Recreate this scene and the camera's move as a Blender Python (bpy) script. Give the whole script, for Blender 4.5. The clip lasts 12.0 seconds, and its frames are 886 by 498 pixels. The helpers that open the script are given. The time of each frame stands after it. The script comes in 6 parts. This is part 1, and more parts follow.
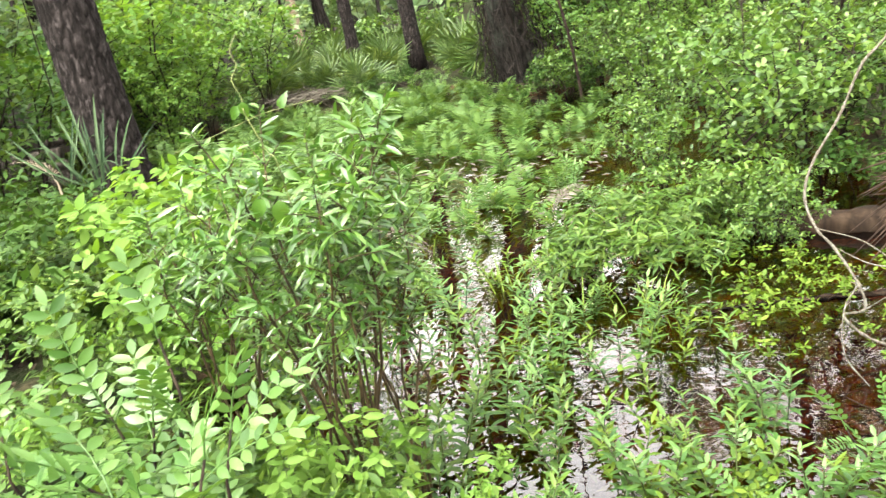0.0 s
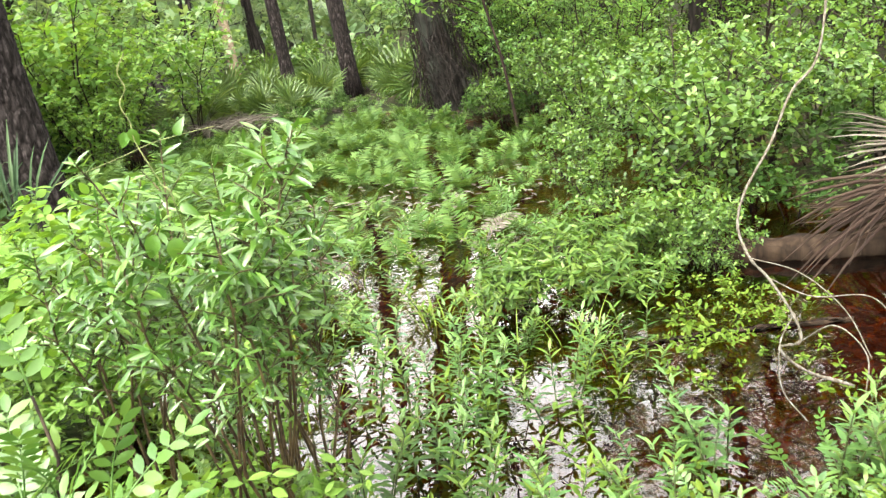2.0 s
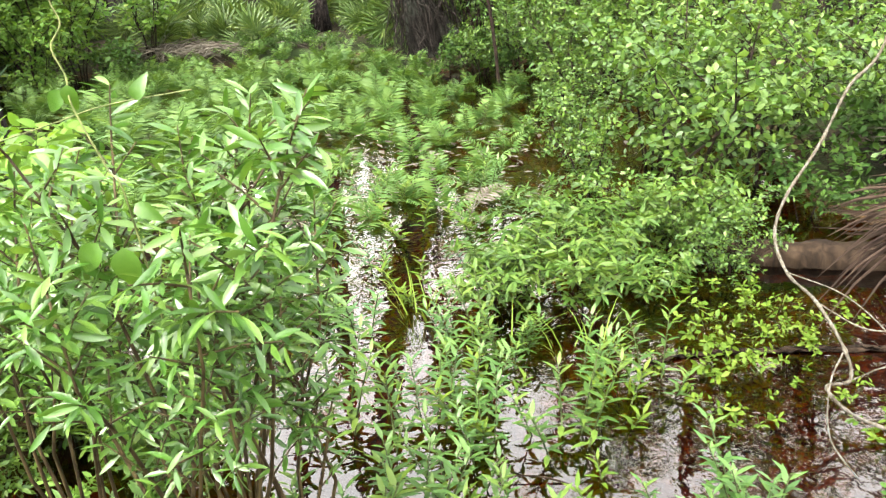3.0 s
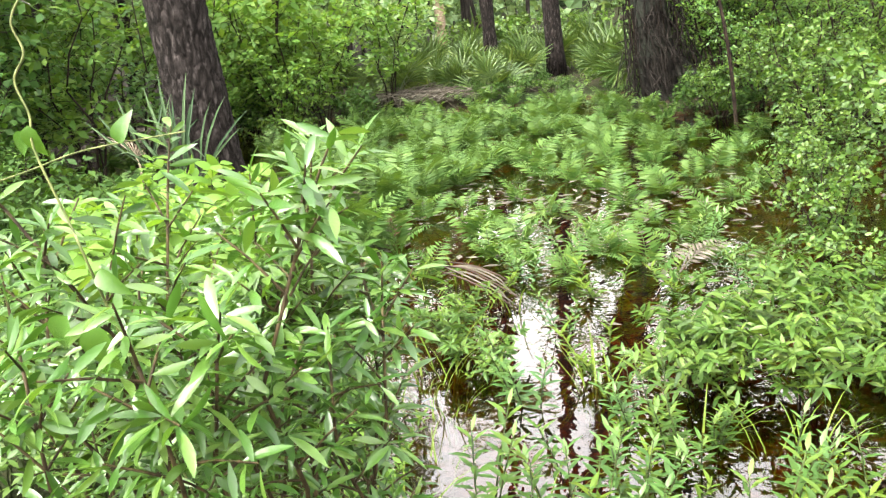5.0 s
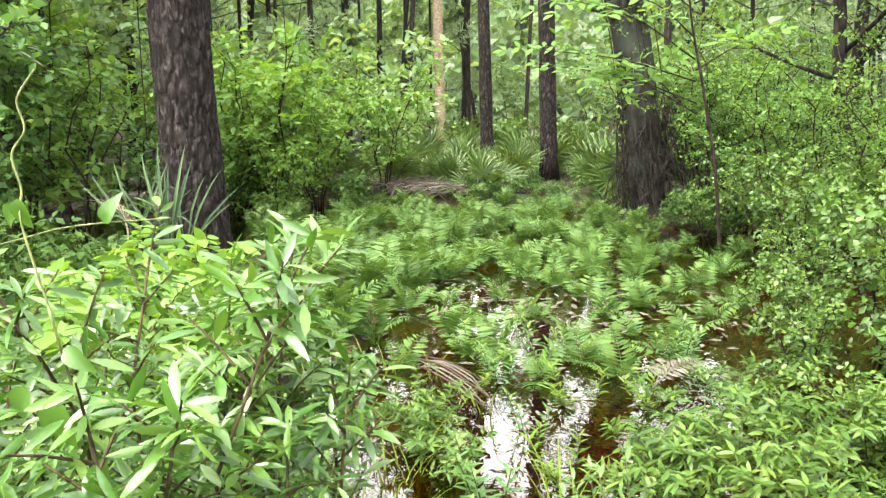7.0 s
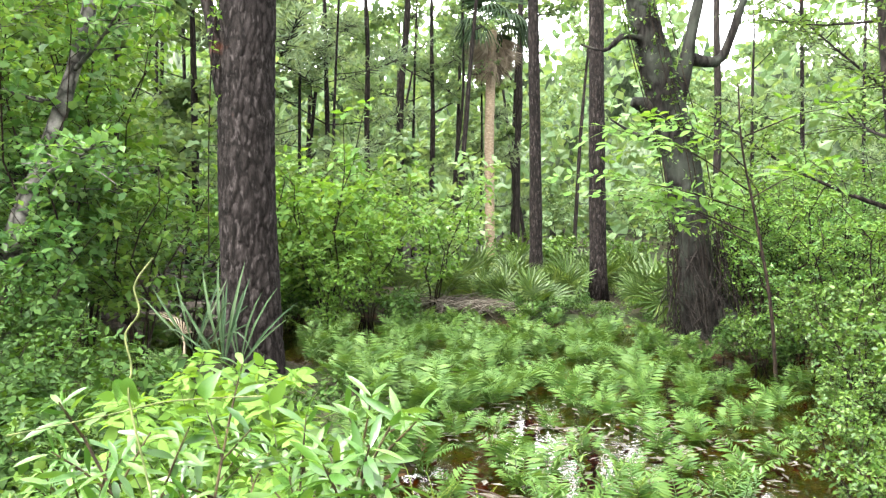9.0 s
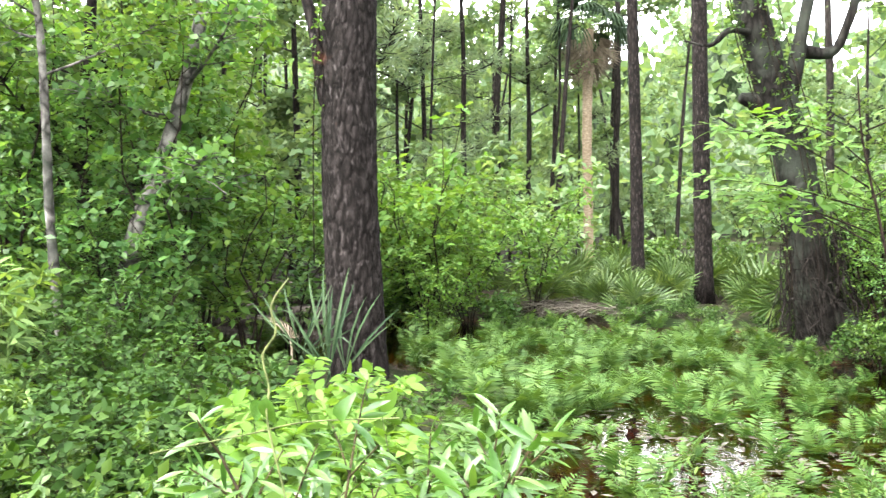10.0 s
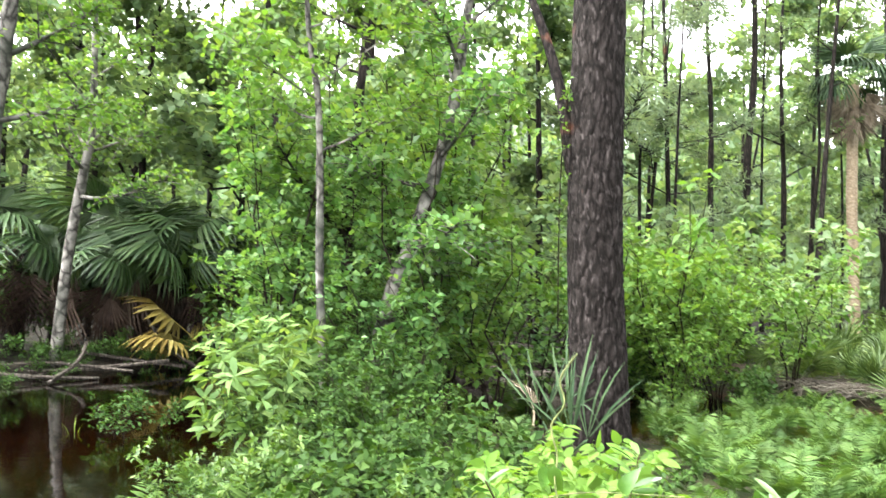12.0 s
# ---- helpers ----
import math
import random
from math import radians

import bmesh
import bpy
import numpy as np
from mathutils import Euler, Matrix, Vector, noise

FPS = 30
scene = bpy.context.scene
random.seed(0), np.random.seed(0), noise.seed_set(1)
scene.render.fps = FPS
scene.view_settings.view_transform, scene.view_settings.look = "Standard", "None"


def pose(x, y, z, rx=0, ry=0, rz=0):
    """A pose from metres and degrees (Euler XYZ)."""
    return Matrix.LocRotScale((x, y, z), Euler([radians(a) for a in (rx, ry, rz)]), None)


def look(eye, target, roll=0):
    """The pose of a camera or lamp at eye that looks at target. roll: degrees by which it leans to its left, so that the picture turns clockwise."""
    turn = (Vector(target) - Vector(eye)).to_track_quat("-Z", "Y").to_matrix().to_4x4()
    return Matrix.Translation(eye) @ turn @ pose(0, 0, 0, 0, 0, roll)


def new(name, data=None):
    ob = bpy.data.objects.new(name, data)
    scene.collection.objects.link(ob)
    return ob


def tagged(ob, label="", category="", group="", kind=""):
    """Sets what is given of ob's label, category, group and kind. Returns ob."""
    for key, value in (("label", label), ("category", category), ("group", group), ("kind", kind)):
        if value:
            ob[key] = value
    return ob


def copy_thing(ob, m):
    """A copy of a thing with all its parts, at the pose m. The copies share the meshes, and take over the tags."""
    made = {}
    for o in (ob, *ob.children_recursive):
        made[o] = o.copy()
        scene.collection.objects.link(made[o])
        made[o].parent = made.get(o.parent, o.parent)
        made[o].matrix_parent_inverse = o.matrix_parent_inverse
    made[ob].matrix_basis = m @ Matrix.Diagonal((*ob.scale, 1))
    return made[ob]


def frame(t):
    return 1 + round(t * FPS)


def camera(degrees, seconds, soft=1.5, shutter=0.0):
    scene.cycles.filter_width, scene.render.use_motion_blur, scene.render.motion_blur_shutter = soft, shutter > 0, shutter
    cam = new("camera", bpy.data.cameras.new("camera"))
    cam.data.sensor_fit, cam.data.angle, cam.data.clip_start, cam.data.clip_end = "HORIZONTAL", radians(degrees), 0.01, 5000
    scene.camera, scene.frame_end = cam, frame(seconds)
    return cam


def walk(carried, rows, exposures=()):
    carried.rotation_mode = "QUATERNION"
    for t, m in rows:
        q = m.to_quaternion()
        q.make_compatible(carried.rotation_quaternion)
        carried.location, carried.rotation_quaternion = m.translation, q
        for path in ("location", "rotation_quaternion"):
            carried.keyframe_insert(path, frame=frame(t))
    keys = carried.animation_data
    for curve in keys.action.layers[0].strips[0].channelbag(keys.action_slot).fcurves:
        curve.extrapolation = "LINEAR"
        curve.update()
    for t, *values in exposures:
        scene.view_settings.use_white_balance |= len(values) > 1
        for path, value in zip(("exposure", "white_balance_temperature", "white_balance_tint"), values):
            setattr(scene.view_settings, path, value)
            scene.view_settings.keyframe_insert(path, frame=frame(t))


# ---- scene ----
cam = camera(57.2, 12.0, soft=1.3, shutter=0.25)

PATH = [
    (0, (0.193, 0.194, 1.56), (0.027, 2.093, 0.956), -10.0),
    (0.5, (0.216, 0.211, 1.565), (0.151, 2.124, 0.985), -10.4),
    (1, (0.226, 0.229, 1.557), (0.155, 2.134, 0.949), -9.6),
    (1.5, (0.254, 0.247, 1.55), (0.177, 2.153, 0.946), -9.7),
    (2, (0.238, 0.353, 1.532), (0.227, 2.271, 0.965), -9.1),
    (2.5, (0.127, 0.715, 1.547), (0.148, 2.625, 0.952), -8.4),
    (3, (0.075, 0.891, 1.547), (0.176, 2.759, 0.839), -3.4),
    (3.5, (0.124, 1.031, 1.529), (0.01, 2.909, 0.852), -6.1),
    (3.7, (0.157, 1.094, 1.535), (-0.15, 2.968, 0.908), -6.4),
    (5.3, (0.316, 1.258, 1.462), (-0.181, 3.119, 0.923), -5.2),
    (5.5, (0.316, 1.257, 1.462), (-0.172, 3.127, 0.945), -3.3),
    (6, (0.323, 1.247, 1.476), (-0.135, 3.143, 1.034), 0.0),
    (6.5, (0.326, 1.247, 1.487), (-0.108, 3.159, 1.093), -0.2),
    (7, (0.33, 1.241, 1.496), (-0.106, 3.161, 1.147), -0.3),
    (7.5, (0.315, 1.244, 1.538), (-0.148, 3.175, 1.301), 0.6),
    (7.7, (0.312, 1.235, 1.576), (-0.186, 3.161, 1.372), 1.0),
    (9.3, (0.285, 1.183, 1.611), (-0.297, 3.095, 1.543), 0.6),
    (9.5, (0.273, 1.187, 1.62), (-0.344, 3.088, 1.555), 0.3),
    (10, (0.235, 1.203, 1.617), (-0.541, 3.045, 1.543), 0.1),
    (10.5, (0.221, 1.195, 1.618), (-0.651, 2.994, 1.55), 0.4),
    (11, (0.224, 1.185, 1.617), (-0.752, 2.929, 1.555), 0.5),
    (11.5, (0.204, 1.141, 1.623), (-0.938, 2.783, 1.587), 0.8),
    (12, (0.213, 1.105, 1.637), (-1.058, 2.648, 1.713), 1.3),
]
walk(cam, [(t, look(eye, target, roll)) for t, eye, target, roll in PATH],
     exposures=[(0.0, 2.33, 6850, 10), (3.7, 2.29, 6850, 10), (5.3, 2.31, 6800, 10), (7.7, 2.32, 6700, 10), (9.3, 2.40, 6450, 10), (12.0, 2.44, 6400, 10)])

# ---- light: a bright overcast sky with a weak, wide sun behind thin cloud ----
SUN_EL, SUN_AZ = 62, 215
world = bpy.data.worlds.new("overcast_sky")
scene.world = world
world.use_nodes = True
wn = world.node_tree
sky = wn.nodes.new("ShaderNodeTexSky")
sky.sky_type, sky.sun_disc = "NISHITA", False
sky.sun_elevation, sky.sun_rotation = radians(SUN_EL), radians(SUN_AZ)
sky.dust_density, sky.air_density = 4.0, 1.0
pale = wn.nodes.new("ShaderNodeHueSaturation")
pale.inputs["Saturation"].default_value = 0.07
pale.inputs["Value"].default_value = 2.6
wn.links.new(sky.outputs[0], pale.inputs["Color"])
# an overcast dome is brightest overhead
dome, apart, lift = wn.nodes.new("ShaderNodeTexCoord"), wn.nodes.new("ShaderNodeSeparateXYZ"), wn.nodes.new("ShaderNodeMapRange")
wn.links.new(dome.outputs["Generated"], apart.inputs[0])
wn.links.new(apart.outputs["Z"], lift.inputs["Value"])
lift.inputs["To Min"].default_value, lift.inputs["To Max"].default_value = 1.25, 1.35
veil = wn.nodes.new("ShaderNodeVectorMath")
veil.operation = "MULTIPLY"
wn.links.new(pale.outputs[0], veil.inputs[0])
wn.links.new(lift.outputs[0], veil.inputs[1])
wn.links.new(veil.outputs[0], wn.nodes["Background"].inputs[0])
wn.nodes["Background"].inputs[1].default_value = 0.15

sun = new("sun", bpy.data.lights.new("sun", "SUN"))
sun.data.energy, sun.data.angle, sun.data.color = 2.0, radians(24), (1.0, 0.97, 0.9)
az, el = radians(SUN_AZ), radians(SUN_EL)
sun.matrix_world = look((0, 0, 0), (-math.sin(az) * math.cos(el), -math.cos(az) * math.cos(el), -math.sin(el)))


# ---- materials ----
def material(name):
    m = bpy.data.materials.new(name)
    m.use_nodes = True
    nt = m.node_tree
    bsdf = nt.nodes["Principled BSDF"]

    def node(kind, **put):
        n = nt.nodes.new("ShaderNode" + kind)
        for key, value in put.items():
            n.inputs[key.replace("_", " ")].default_value = value
        return n

    return m, nt, bsdf, node


def ramp(nt, source, stops):
    r = nt.nodes.new("ShaderNodeValToRGB")
    while len(r.color_ramp.elements) < len(stops):
        r.color_ramp.elements.new(0.5)
    for e, (p, c) in zip(r.color_ramp.elements, stops):
        e.position, e.color = p, (*c, 1)
    nt.links.new(source, r.inputs[0])
    return r.outputs[0]


def leaf_material(name, dark, mid, pale, through_light=0.32, rough=0.42, spec=0.5, brown=0.0):
    """Leaf: each blade its own shade, slight blotches, light passing through the blade."""
    m, nt, bsdf, node = material(name)
    geo, obj, co = node("NewGeometry"), node("ObjectInfo"), node("TexCoord")
    blot = node("TexNoise", Scale=9.0, Detail=3.0)
    nt.links.new(co.outputs["Object"], blot.inputs["Vector"])
    mixv = node("Math")
    mixv.operation = "MULTIPLY_ADD"
    nt.links.new(blot.outputs["Fac"], mixv.inputs[0])
    mixv.inputs[1].default_value = 0.7
    nt.links.new(geo.outputs["Random Per Island"], mixv.inputs[2])
    half = node("Math")
    half.operation = "MULTIPLY_ADD"
    half.inputs[1].default_value = 0.25
    nt.links.new(obj.outputs["Random"], half.inputs[0])
    nt.links.new(mixv.outputs[0], half.inputs[2])
    div = node("Math")
    div.operation = "DIVIDE"
    nt.links.new(half.outputs[0], div.inputs[0])
    div.inputs[1].default_value = 1.75
    stops = [(0.12, dark), (0.5, mid), (0.88, pale)]
    if brown:
        stops.append((0.97, (0.30, 0.20, 0.06)))
    colour = ramp(nt, div.outputs[0], stops)
    fine = node("TexNoise", Scale=160.0, Detail=2.0)
    nt.links.new(co.outputs["Object"], fine.inputs["Vector"])
    bump = node("Bump", Strength=0.18, Distance=0.004)
    nt.links.new(fine.outputs["Fac"], bump.inputs["Height"])
    nt.links.new(colour, bsdf.inputs["Base Color"])
    nt.links.new(bump.outputs[0], bsdf.inputs["Normal"])
    bsdf.inputs["Roughness"].default_value = rough
    bsdf.inputs["Specular IOR Level"].default_value = spec
    tr = node("BsdfTranslucent")
    warm = node("MixRGB")
    warm.blend_type = "MULTIPLY"
    warm.inputs[0].default_value = 1.0
    warm.inputs[2].default_value = (1.25, 1.15, 0.5, 1)
    nt.links.new(colour, warm.inputs[1])
    nt.links.new(warm.outputs[0], tr.inputs["Color"])
    mix = node("MixShader")
    mix.inputs[0].default_value = through_light
    nt.links.new(bsdf.outputs[0], mix.inputs[1])
    nt.links.new(tr.outputs[0], mix.inputs[2])
    nt.links.new(mix.outputs[0], nt.nodes["Material Output"].inputs[0])
    return m


def bark_material(name, crack, ridge, fleck, stretch=5.0, scale=9.0, bump_size=0.03, rough=0.9, moss=0.0, scales=0.0, crack_at=0.16, twist=0.7, fine=3.0, plates=False):
    m, nt, bsdf, node = material(name)
    co = node("TexCoord")
    mp = node("Mapping")
    mp.inputs["Scale"].default_value = (scale, scale, scale / stretch)
    nt.links.new(co.outputs["Object"], mp.inputs["Vector"])
    vor = node("TexVoronoi", Scale=1.0)
    vor.feature = "DISTANCE_TO_EDGE"
    warp = node("TexNoise", Scale=1.4, Detail=6.0)
    nt.links.new(mp.outputs[0], warp.inputs["Vector"])
    add = node("MixRGB")
    add.blend_type = "ADD"
    add.inputs[0].default_value = twist
    nt.links.new(mp.outputs[0], add.inputs[1])
    nt.links.new(warp.outputs["Color"], add.inputs[2])
    nt.links.new(add.outputs[0], vor.inputs["Vector"])
    grain = node("TexNoise", Scale=fine, Detail=8.0, Roughness=0.68)
    nt.links.new(mp.outputs[0], grain.inputs["Vector"])
    c1 = ramp(nt, vor.outputs["Distance"], [(0.0, crack), (crack_at, ridge), (0.6, fleck)])
    c2 = ramp(nt, grain.outputs["Fac"], [(0.32, (0.4, 0.38, 0.38)), (0.5, (0.95, 0.95, 0.95)), (0.7, (1.5, 1.5, 1.5))])
    mul = node("MixRGB")
    mul.blend_type = "MULTIPLY"
    mul.inputs[0].default_value = 0.9
    nt.links.new(c1, mul.inputs[1])
    nt.links.new(c2, mul.inputs[2])
    out = mul.outputs[0]
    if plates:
        # the raised plates stay grey, the clefts between them darkened to red-brown by pointiness
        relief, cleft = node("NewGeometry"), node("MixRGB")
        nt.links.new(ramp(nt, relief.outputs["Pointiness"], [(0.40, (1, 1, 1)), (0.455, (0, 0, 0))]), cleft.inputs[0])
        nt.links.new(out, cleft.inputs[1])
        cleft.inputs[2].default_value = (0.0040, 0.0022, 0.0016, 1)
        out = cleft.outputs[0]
    if scales:
        spot = node("TexNoise", Scale=2.2, Detail=6.0)
        nt.links.new(mp.outputs[0], spot.inputs["Vector"])
        pm = node("MixRGB")
        nt.links.new(ramp(nt, spot.outputs["Fac"], [(0.57, (0, 0, 0)), (0.66, (scales, scales, scales))]), pm.inputs[0])
        nt.links.new(out, pm.inputs[1])
        pm.inputs[2].default_value = (0.085, 0.072, 0.068, 1)
        rust = node("TexNoise", Scale=1.9, Detail=4.0)
        nt.links.new(co.outputs["Object"], rust.inputs["Vector"])
        rm = node("MixRGB")
        nt.links.new(ramp(nt, rust.outputs["Fac"], [(0.66, (0, 0, 0)), (0.72, (0.7, 0.7, 0.7))]), rm.inputs[0])
        nt.links.new(pm.outputs[0], rm.inputs[1])
        rm.inputs[2].default_value = (0.055, 0.022, 0.012, 1)
        out = rm.outputs[0]
    if moss:
        big = node("TexNoise", Scale=2.6, Detail=6.0)
        nt.links.new(co.outputs["Object"], big.inputs["Vector"])
        mask = ramp(nt, big.outputs["Fac"], [(0.52 - 0.1 * moss, (0, 0, 0)), (0.62, (0.8, 0.8, 0.8))])
        mm = node("MixRGB")
        nt.links.new(mask, mm.inputs[0])
        nt.links.new(out, mm.inputs[1])
        mm.inputs[2].default_value = (0.022, 0.025, 0.019, 1)
        out = mm.outputs[0]
    nt.links.new(out, bsdf.inputs["Base Color"])
    bsdf.inputs["Roughness"].default_value = rough
    bsdf.inputs["Specular IOR Level"].default_value = 0.08
    hsum = node("Math")
    hsum.operation = "MULTIPLY_ADD"
    nt.links.new(grain.outputs["Fac"], hsum.inputs[0])
    hsum.inputs[1].default_value = 0.35
    nt.links.new(vor.outputs["Distance"], hsum.inputs[2])
    bump = node("Bump", Strength=0.9, Distance=bump_size)
    nt.links.new(hsum.outputs[0], bump.inputs["Height"])
    nt.links.new(bump.outputs[0], bsdf.inputs["Normal"])
    return m


def dry_material(name, stops, rough=0.75, scale=14.0):
    m, nt, bsdf, node = material(name)
    co, obj, geo = node("TexCoord"), node("ObjectInfo"), node("NewGeometry")
    n = node("TexNoise", Scale=scale, Detail=6.0)
    nt.links.new(co.outputs["Object"], n.inputs["Vector"])
    s = node("Math")
    s.operation = "MULTIPLY_ADD"
    nt.links.new(geo.outputs["Random Per Island"], s.inputs[0])
    s.inputs[1].default_value = 0.6
    nt.links.new(n.outputs["Fac"], s.inputs[2])
    h = node("Math")
    h.operation = "DIVIDE"
    nt.links.new(s.outputs[0], h.inputs[0])
    h.inputs[1].default_value = 1.5
    nt.links.new(ramp(nt, h.outputs[0], stops), bsdf.inputs["Base Color"])
    bump = node("Bump", Strength=0.5, Distance=0.01)
    nt.links.new(n.outputs["Fac"], bump.inputs["Height"])
    nt.links.new(bump.outputs[0], bsdf.inputs["Normal"])
    bsdf.inputs["Roughness"].default_value = rough
    bsdf.inputs["Specular IOR Level"].default_value = 0.15
    return m


LEAF_WAX = leaf_material("waxy_leaf", (0.0125, 0.0420, 0.0052), (0.0300, 0.0780, 0.0095), (0.0620, 0.1130, 0.0190), 0.34, 0.32, 0.44)
LEAF_PALE = leaf_material("pale_soft_leaf", (0.0420, 0.0960, 0.0110), (0.0640, 0.1270, 0.0180), (0.0880, 0.1500, 0.0290), 0.45, 0.60, 0.14)
LEAF_PINNATE = leaf_material("pinnate_leaf", (0.0170, 0.0480, 0.0090), (0.0330, 0.0780, 0.0140), (0.0560, 0.1060, 0.0230), 0.38, 0.42, 0.30)
LEAF_HERB = leaf_material("herb_leaf", (0.0120, 0.0340, 0.0042), (0.0290, 0.0640, 0.0072), (0.0600, 0.0980, 0.0130), 0.37, 0.48, 0.24)
LEAF_YELLOW = leaf_material("yellowish_leaf", (0.0244, 0.0497, 0.0034), (0.0412, 0.0748, 0.0051), (0.0639, 0.0956, 0.0107), 0.39, 0.60, 0.15)
LEAF_BROAD = leaf_material("broad_leaf", (0.0105, 0.0320, 0.0045), (0.0285, 0.0640, 0.0080), (0.0620, 0.1050, 0.0150), 0.36, 0.46, 0.26)
LEAF_DARK = leaf_material("dark_thicket_leaf", (0.0238, 0.0690, 0.0172), (0.0530, 0.1230, 0.0292), (0.0950, 0.1685, 0.0486), 0.52, 0.46, 0.3)
LEAF_MAPLE = leaf_material("sunlit_thicket_leaf", (0.0300, 0.0740, 0.0110), (0.0560, 0.1190, 0.0190), (0.0980, 0.1560, 0.0330), 0.48, 0.55, 0.15)
# paled and blued: the haze of distance is mixed into this leaf colour
LEAF_FAR = leaf_material("hazed_canopy_leaf", (0.0440, 0.0820, 0.0320), (0.0800, 0.1340, 0.0580), (0.1350, 0.1880, 0.0980), 0.50, 0.60, 0.2)
LEAF_MID = leaf_material("bank_tree_leaf", (0.0260, 0.0560, 0.0120), (0.0500, 0.0950, 0.0220), (0.0950, 0.1450, 0.0430), 0.42, 0.60, 0.15)
LEAF_FERN = leaf_material("fern_frond", (0.0130, 0.0380, 0.0055), (0.0290, 0.0640, 0.0105), (0.0560, 0.0960, 0.0200), 0.36, 0.56, 0.17)
# leaf darkened for bushes in deep shade; the shade is in its colour
LEAF_BANK_SHADED = leaf_material("shaded_bank_leaf", (0.0085, 0.0243, 0.0038), (0.0162, 0.0392, 0.0060), (0.0298, 0.0585, 0.0096), 0.32, 0.62, 0.10)
LEAF_PALMETTO = leaf_material("palmetto_blade", (0.0150, 0.0340, 0.0070), (0.0400, 0.0700, 0.0150), (0.0900, 0.1230, 0.0330), 0.28, 0.45, 0.25)
LEAF_PALM = leaf_material("dark_palm_blade", (0.0090, 0.0220, 0.0075), (0.0210, 0.0430, 0.0125), (0.0500, 0.0780, 0.0300), 0.22, 0.46, 0.22)
LEAF_BLUE = leaf_material("blue_green_blade", (0.0085, 0.0210, 0.0080), (0.0165, 0.0335, 0.0130), (0.0330, 0.0540, 0.0230), 0.18, 0.55, 0.10)
# needles greyed and lightened too, haze put into their colour
LEAF_NEEDLE = leaf_material("hazed_pine_needle", (0.0560, 0.0930, 0.0480), (0.0880, 0.1320, 0.0760), (0.1320, 0.1760, 0.1120), 0.48, 0.60, 0.2)
LEAF_GRASS = leaf_material("grass_blade", (0.0304, 0.0588, 0.0051), (0.0561, 0.0903, 0.0080), (0.1021, 0.1175, 0.0192), 0.37, 0.60, 0.15)
BARK_PINE = bark_material("pine_bark", (0.0014, 0.0010, 0.0008), (0.0105, 0.0080, 0.0068), (0.0215, 0.0178, 0.0160), 3.2, 16.0, 0.03, scales=0.35, crack_at=0.2, twist=0.9, fine=6.0)
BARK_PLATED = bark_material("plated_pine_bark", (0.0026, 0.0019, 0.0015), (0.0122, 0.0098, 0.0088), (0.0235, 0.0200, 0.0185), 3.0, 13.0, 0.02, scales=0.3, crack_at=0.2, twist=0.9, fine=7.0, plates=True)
BARK_SLIM = bark_material("slim_trunk_bark", (0.0036, 0.0029, 0.0022), (0.0132, 0.0107, 0.0088), (0.0285, 0.0242, 0.0207), 5.0, 14.0, 0.02)
BARK_OAK = bark_material("oak_bark", (0.0026, 0.0021, 0.0017), (0.0098, 0.0086, 0.0070), (0.0235, 0.0222, 0.0188), 3.0, 10.0, 0.03, moss=0.6)
BARK_PALE = bark_material("pale_mottled_bark", (0.0140, 0.0125, 0.0110), (0.1050, 0.0990, 0.0880), (0.1650, 0.1580, 0.1430), 1.2, 5.0, 0.008, moss=0.55)
BARK_TWIG = bark_material("twig_bark", (0.0046, 0.0031, 0.0022), (0.0133, 0.0090, 0.0059), (0.0248, 0.0186, 0.0124), 4.0, 30.0, 0.004)
BARK_GREEN = bark_material("green_stem", (0.0145, 0.0206, 0.0062), (0.0309, 0.0413, 0.0124), (0.0495, 0.0578, 0.0206), 5.0, 40.0, 0.002, 0.6)
BARK_STEM = bark_material("reddish_stem", (0.0120, 0.0080, 0.0040), (0.0300, 0.0210, 0.0095), (0.0480, 0.0380, 0.0160), 5.0, 40.0, 0.002, 0.6)
BARK_PALM = bark_material("palm_trunk", (0.120, 0.090, 0.058), (0.165, 0.130, 0.090), (0.200, 0.165, 0.120), 0.35, 6.0, 0.012)
BARK_VINE = bark_material("pale_vine", (0.0341, 0.0278, 0.0186), (0.0620, 0.0570, 0.0455), (0.0840, 0.0785, 0.0650), 5.0, 40.0, 0.004)
DRY_FAN = dry_material("dead_fan", [(0.2, (0.0078, 0.0039, 0.0024)), (0.5, (0.0185, 0.0101, 0.0062)), (0.75, (0.0294, 0.0194, 0.0131))])
DRY_GREY = dry_material("grey_litter", [(0.2, (0.0176, 0.0132, 0.0088)), (0.5, (0.0382, 0.0323, 0.0235)), (0.8, (0.0662, 0.0588, 0.0470))])
DRY_PALE = dry_material("hanging_dead_fan", [(0.2, (0.05, 0.038, 0.024)), (0.5, (0.10, 0.078, 0.052)), (0.8, (0.16, 0.135, 0.10))])
DRY_YELLOW = dry_material("yellowing_fan", [(0.2, (0.0550, 0.0350, 0.0075)), (0.5, (0.1000, 0.0750, 0.0125)), (0.8, (0.1250, 0.1050, 0.0350))])
WOOD_BROWN = bark_material("rotting_brown_wood", (0.0060, 0.0036, 0.0020), (0.0130, 0.0082, 0.0048), (0.0220, 0.0150, 0.0095), 7.0, 12.0, 0.01)
STEM_BRIER = bark_material("brier_stem", (0.03, 0.04, 0.012), (0.075, 0.085, 0.03), (0.11, 0.12, 0.05), 5.0, 40.0, 0.001, 0.5)
WOOD_GREY = bark_material("weathered_wood", (0.0140, 0.0115, 0.0090), (0.0420, 0.0360, 0.0300), (0.0650, 0.0580, 0.0500), 7.0, 16.0, 0.01)


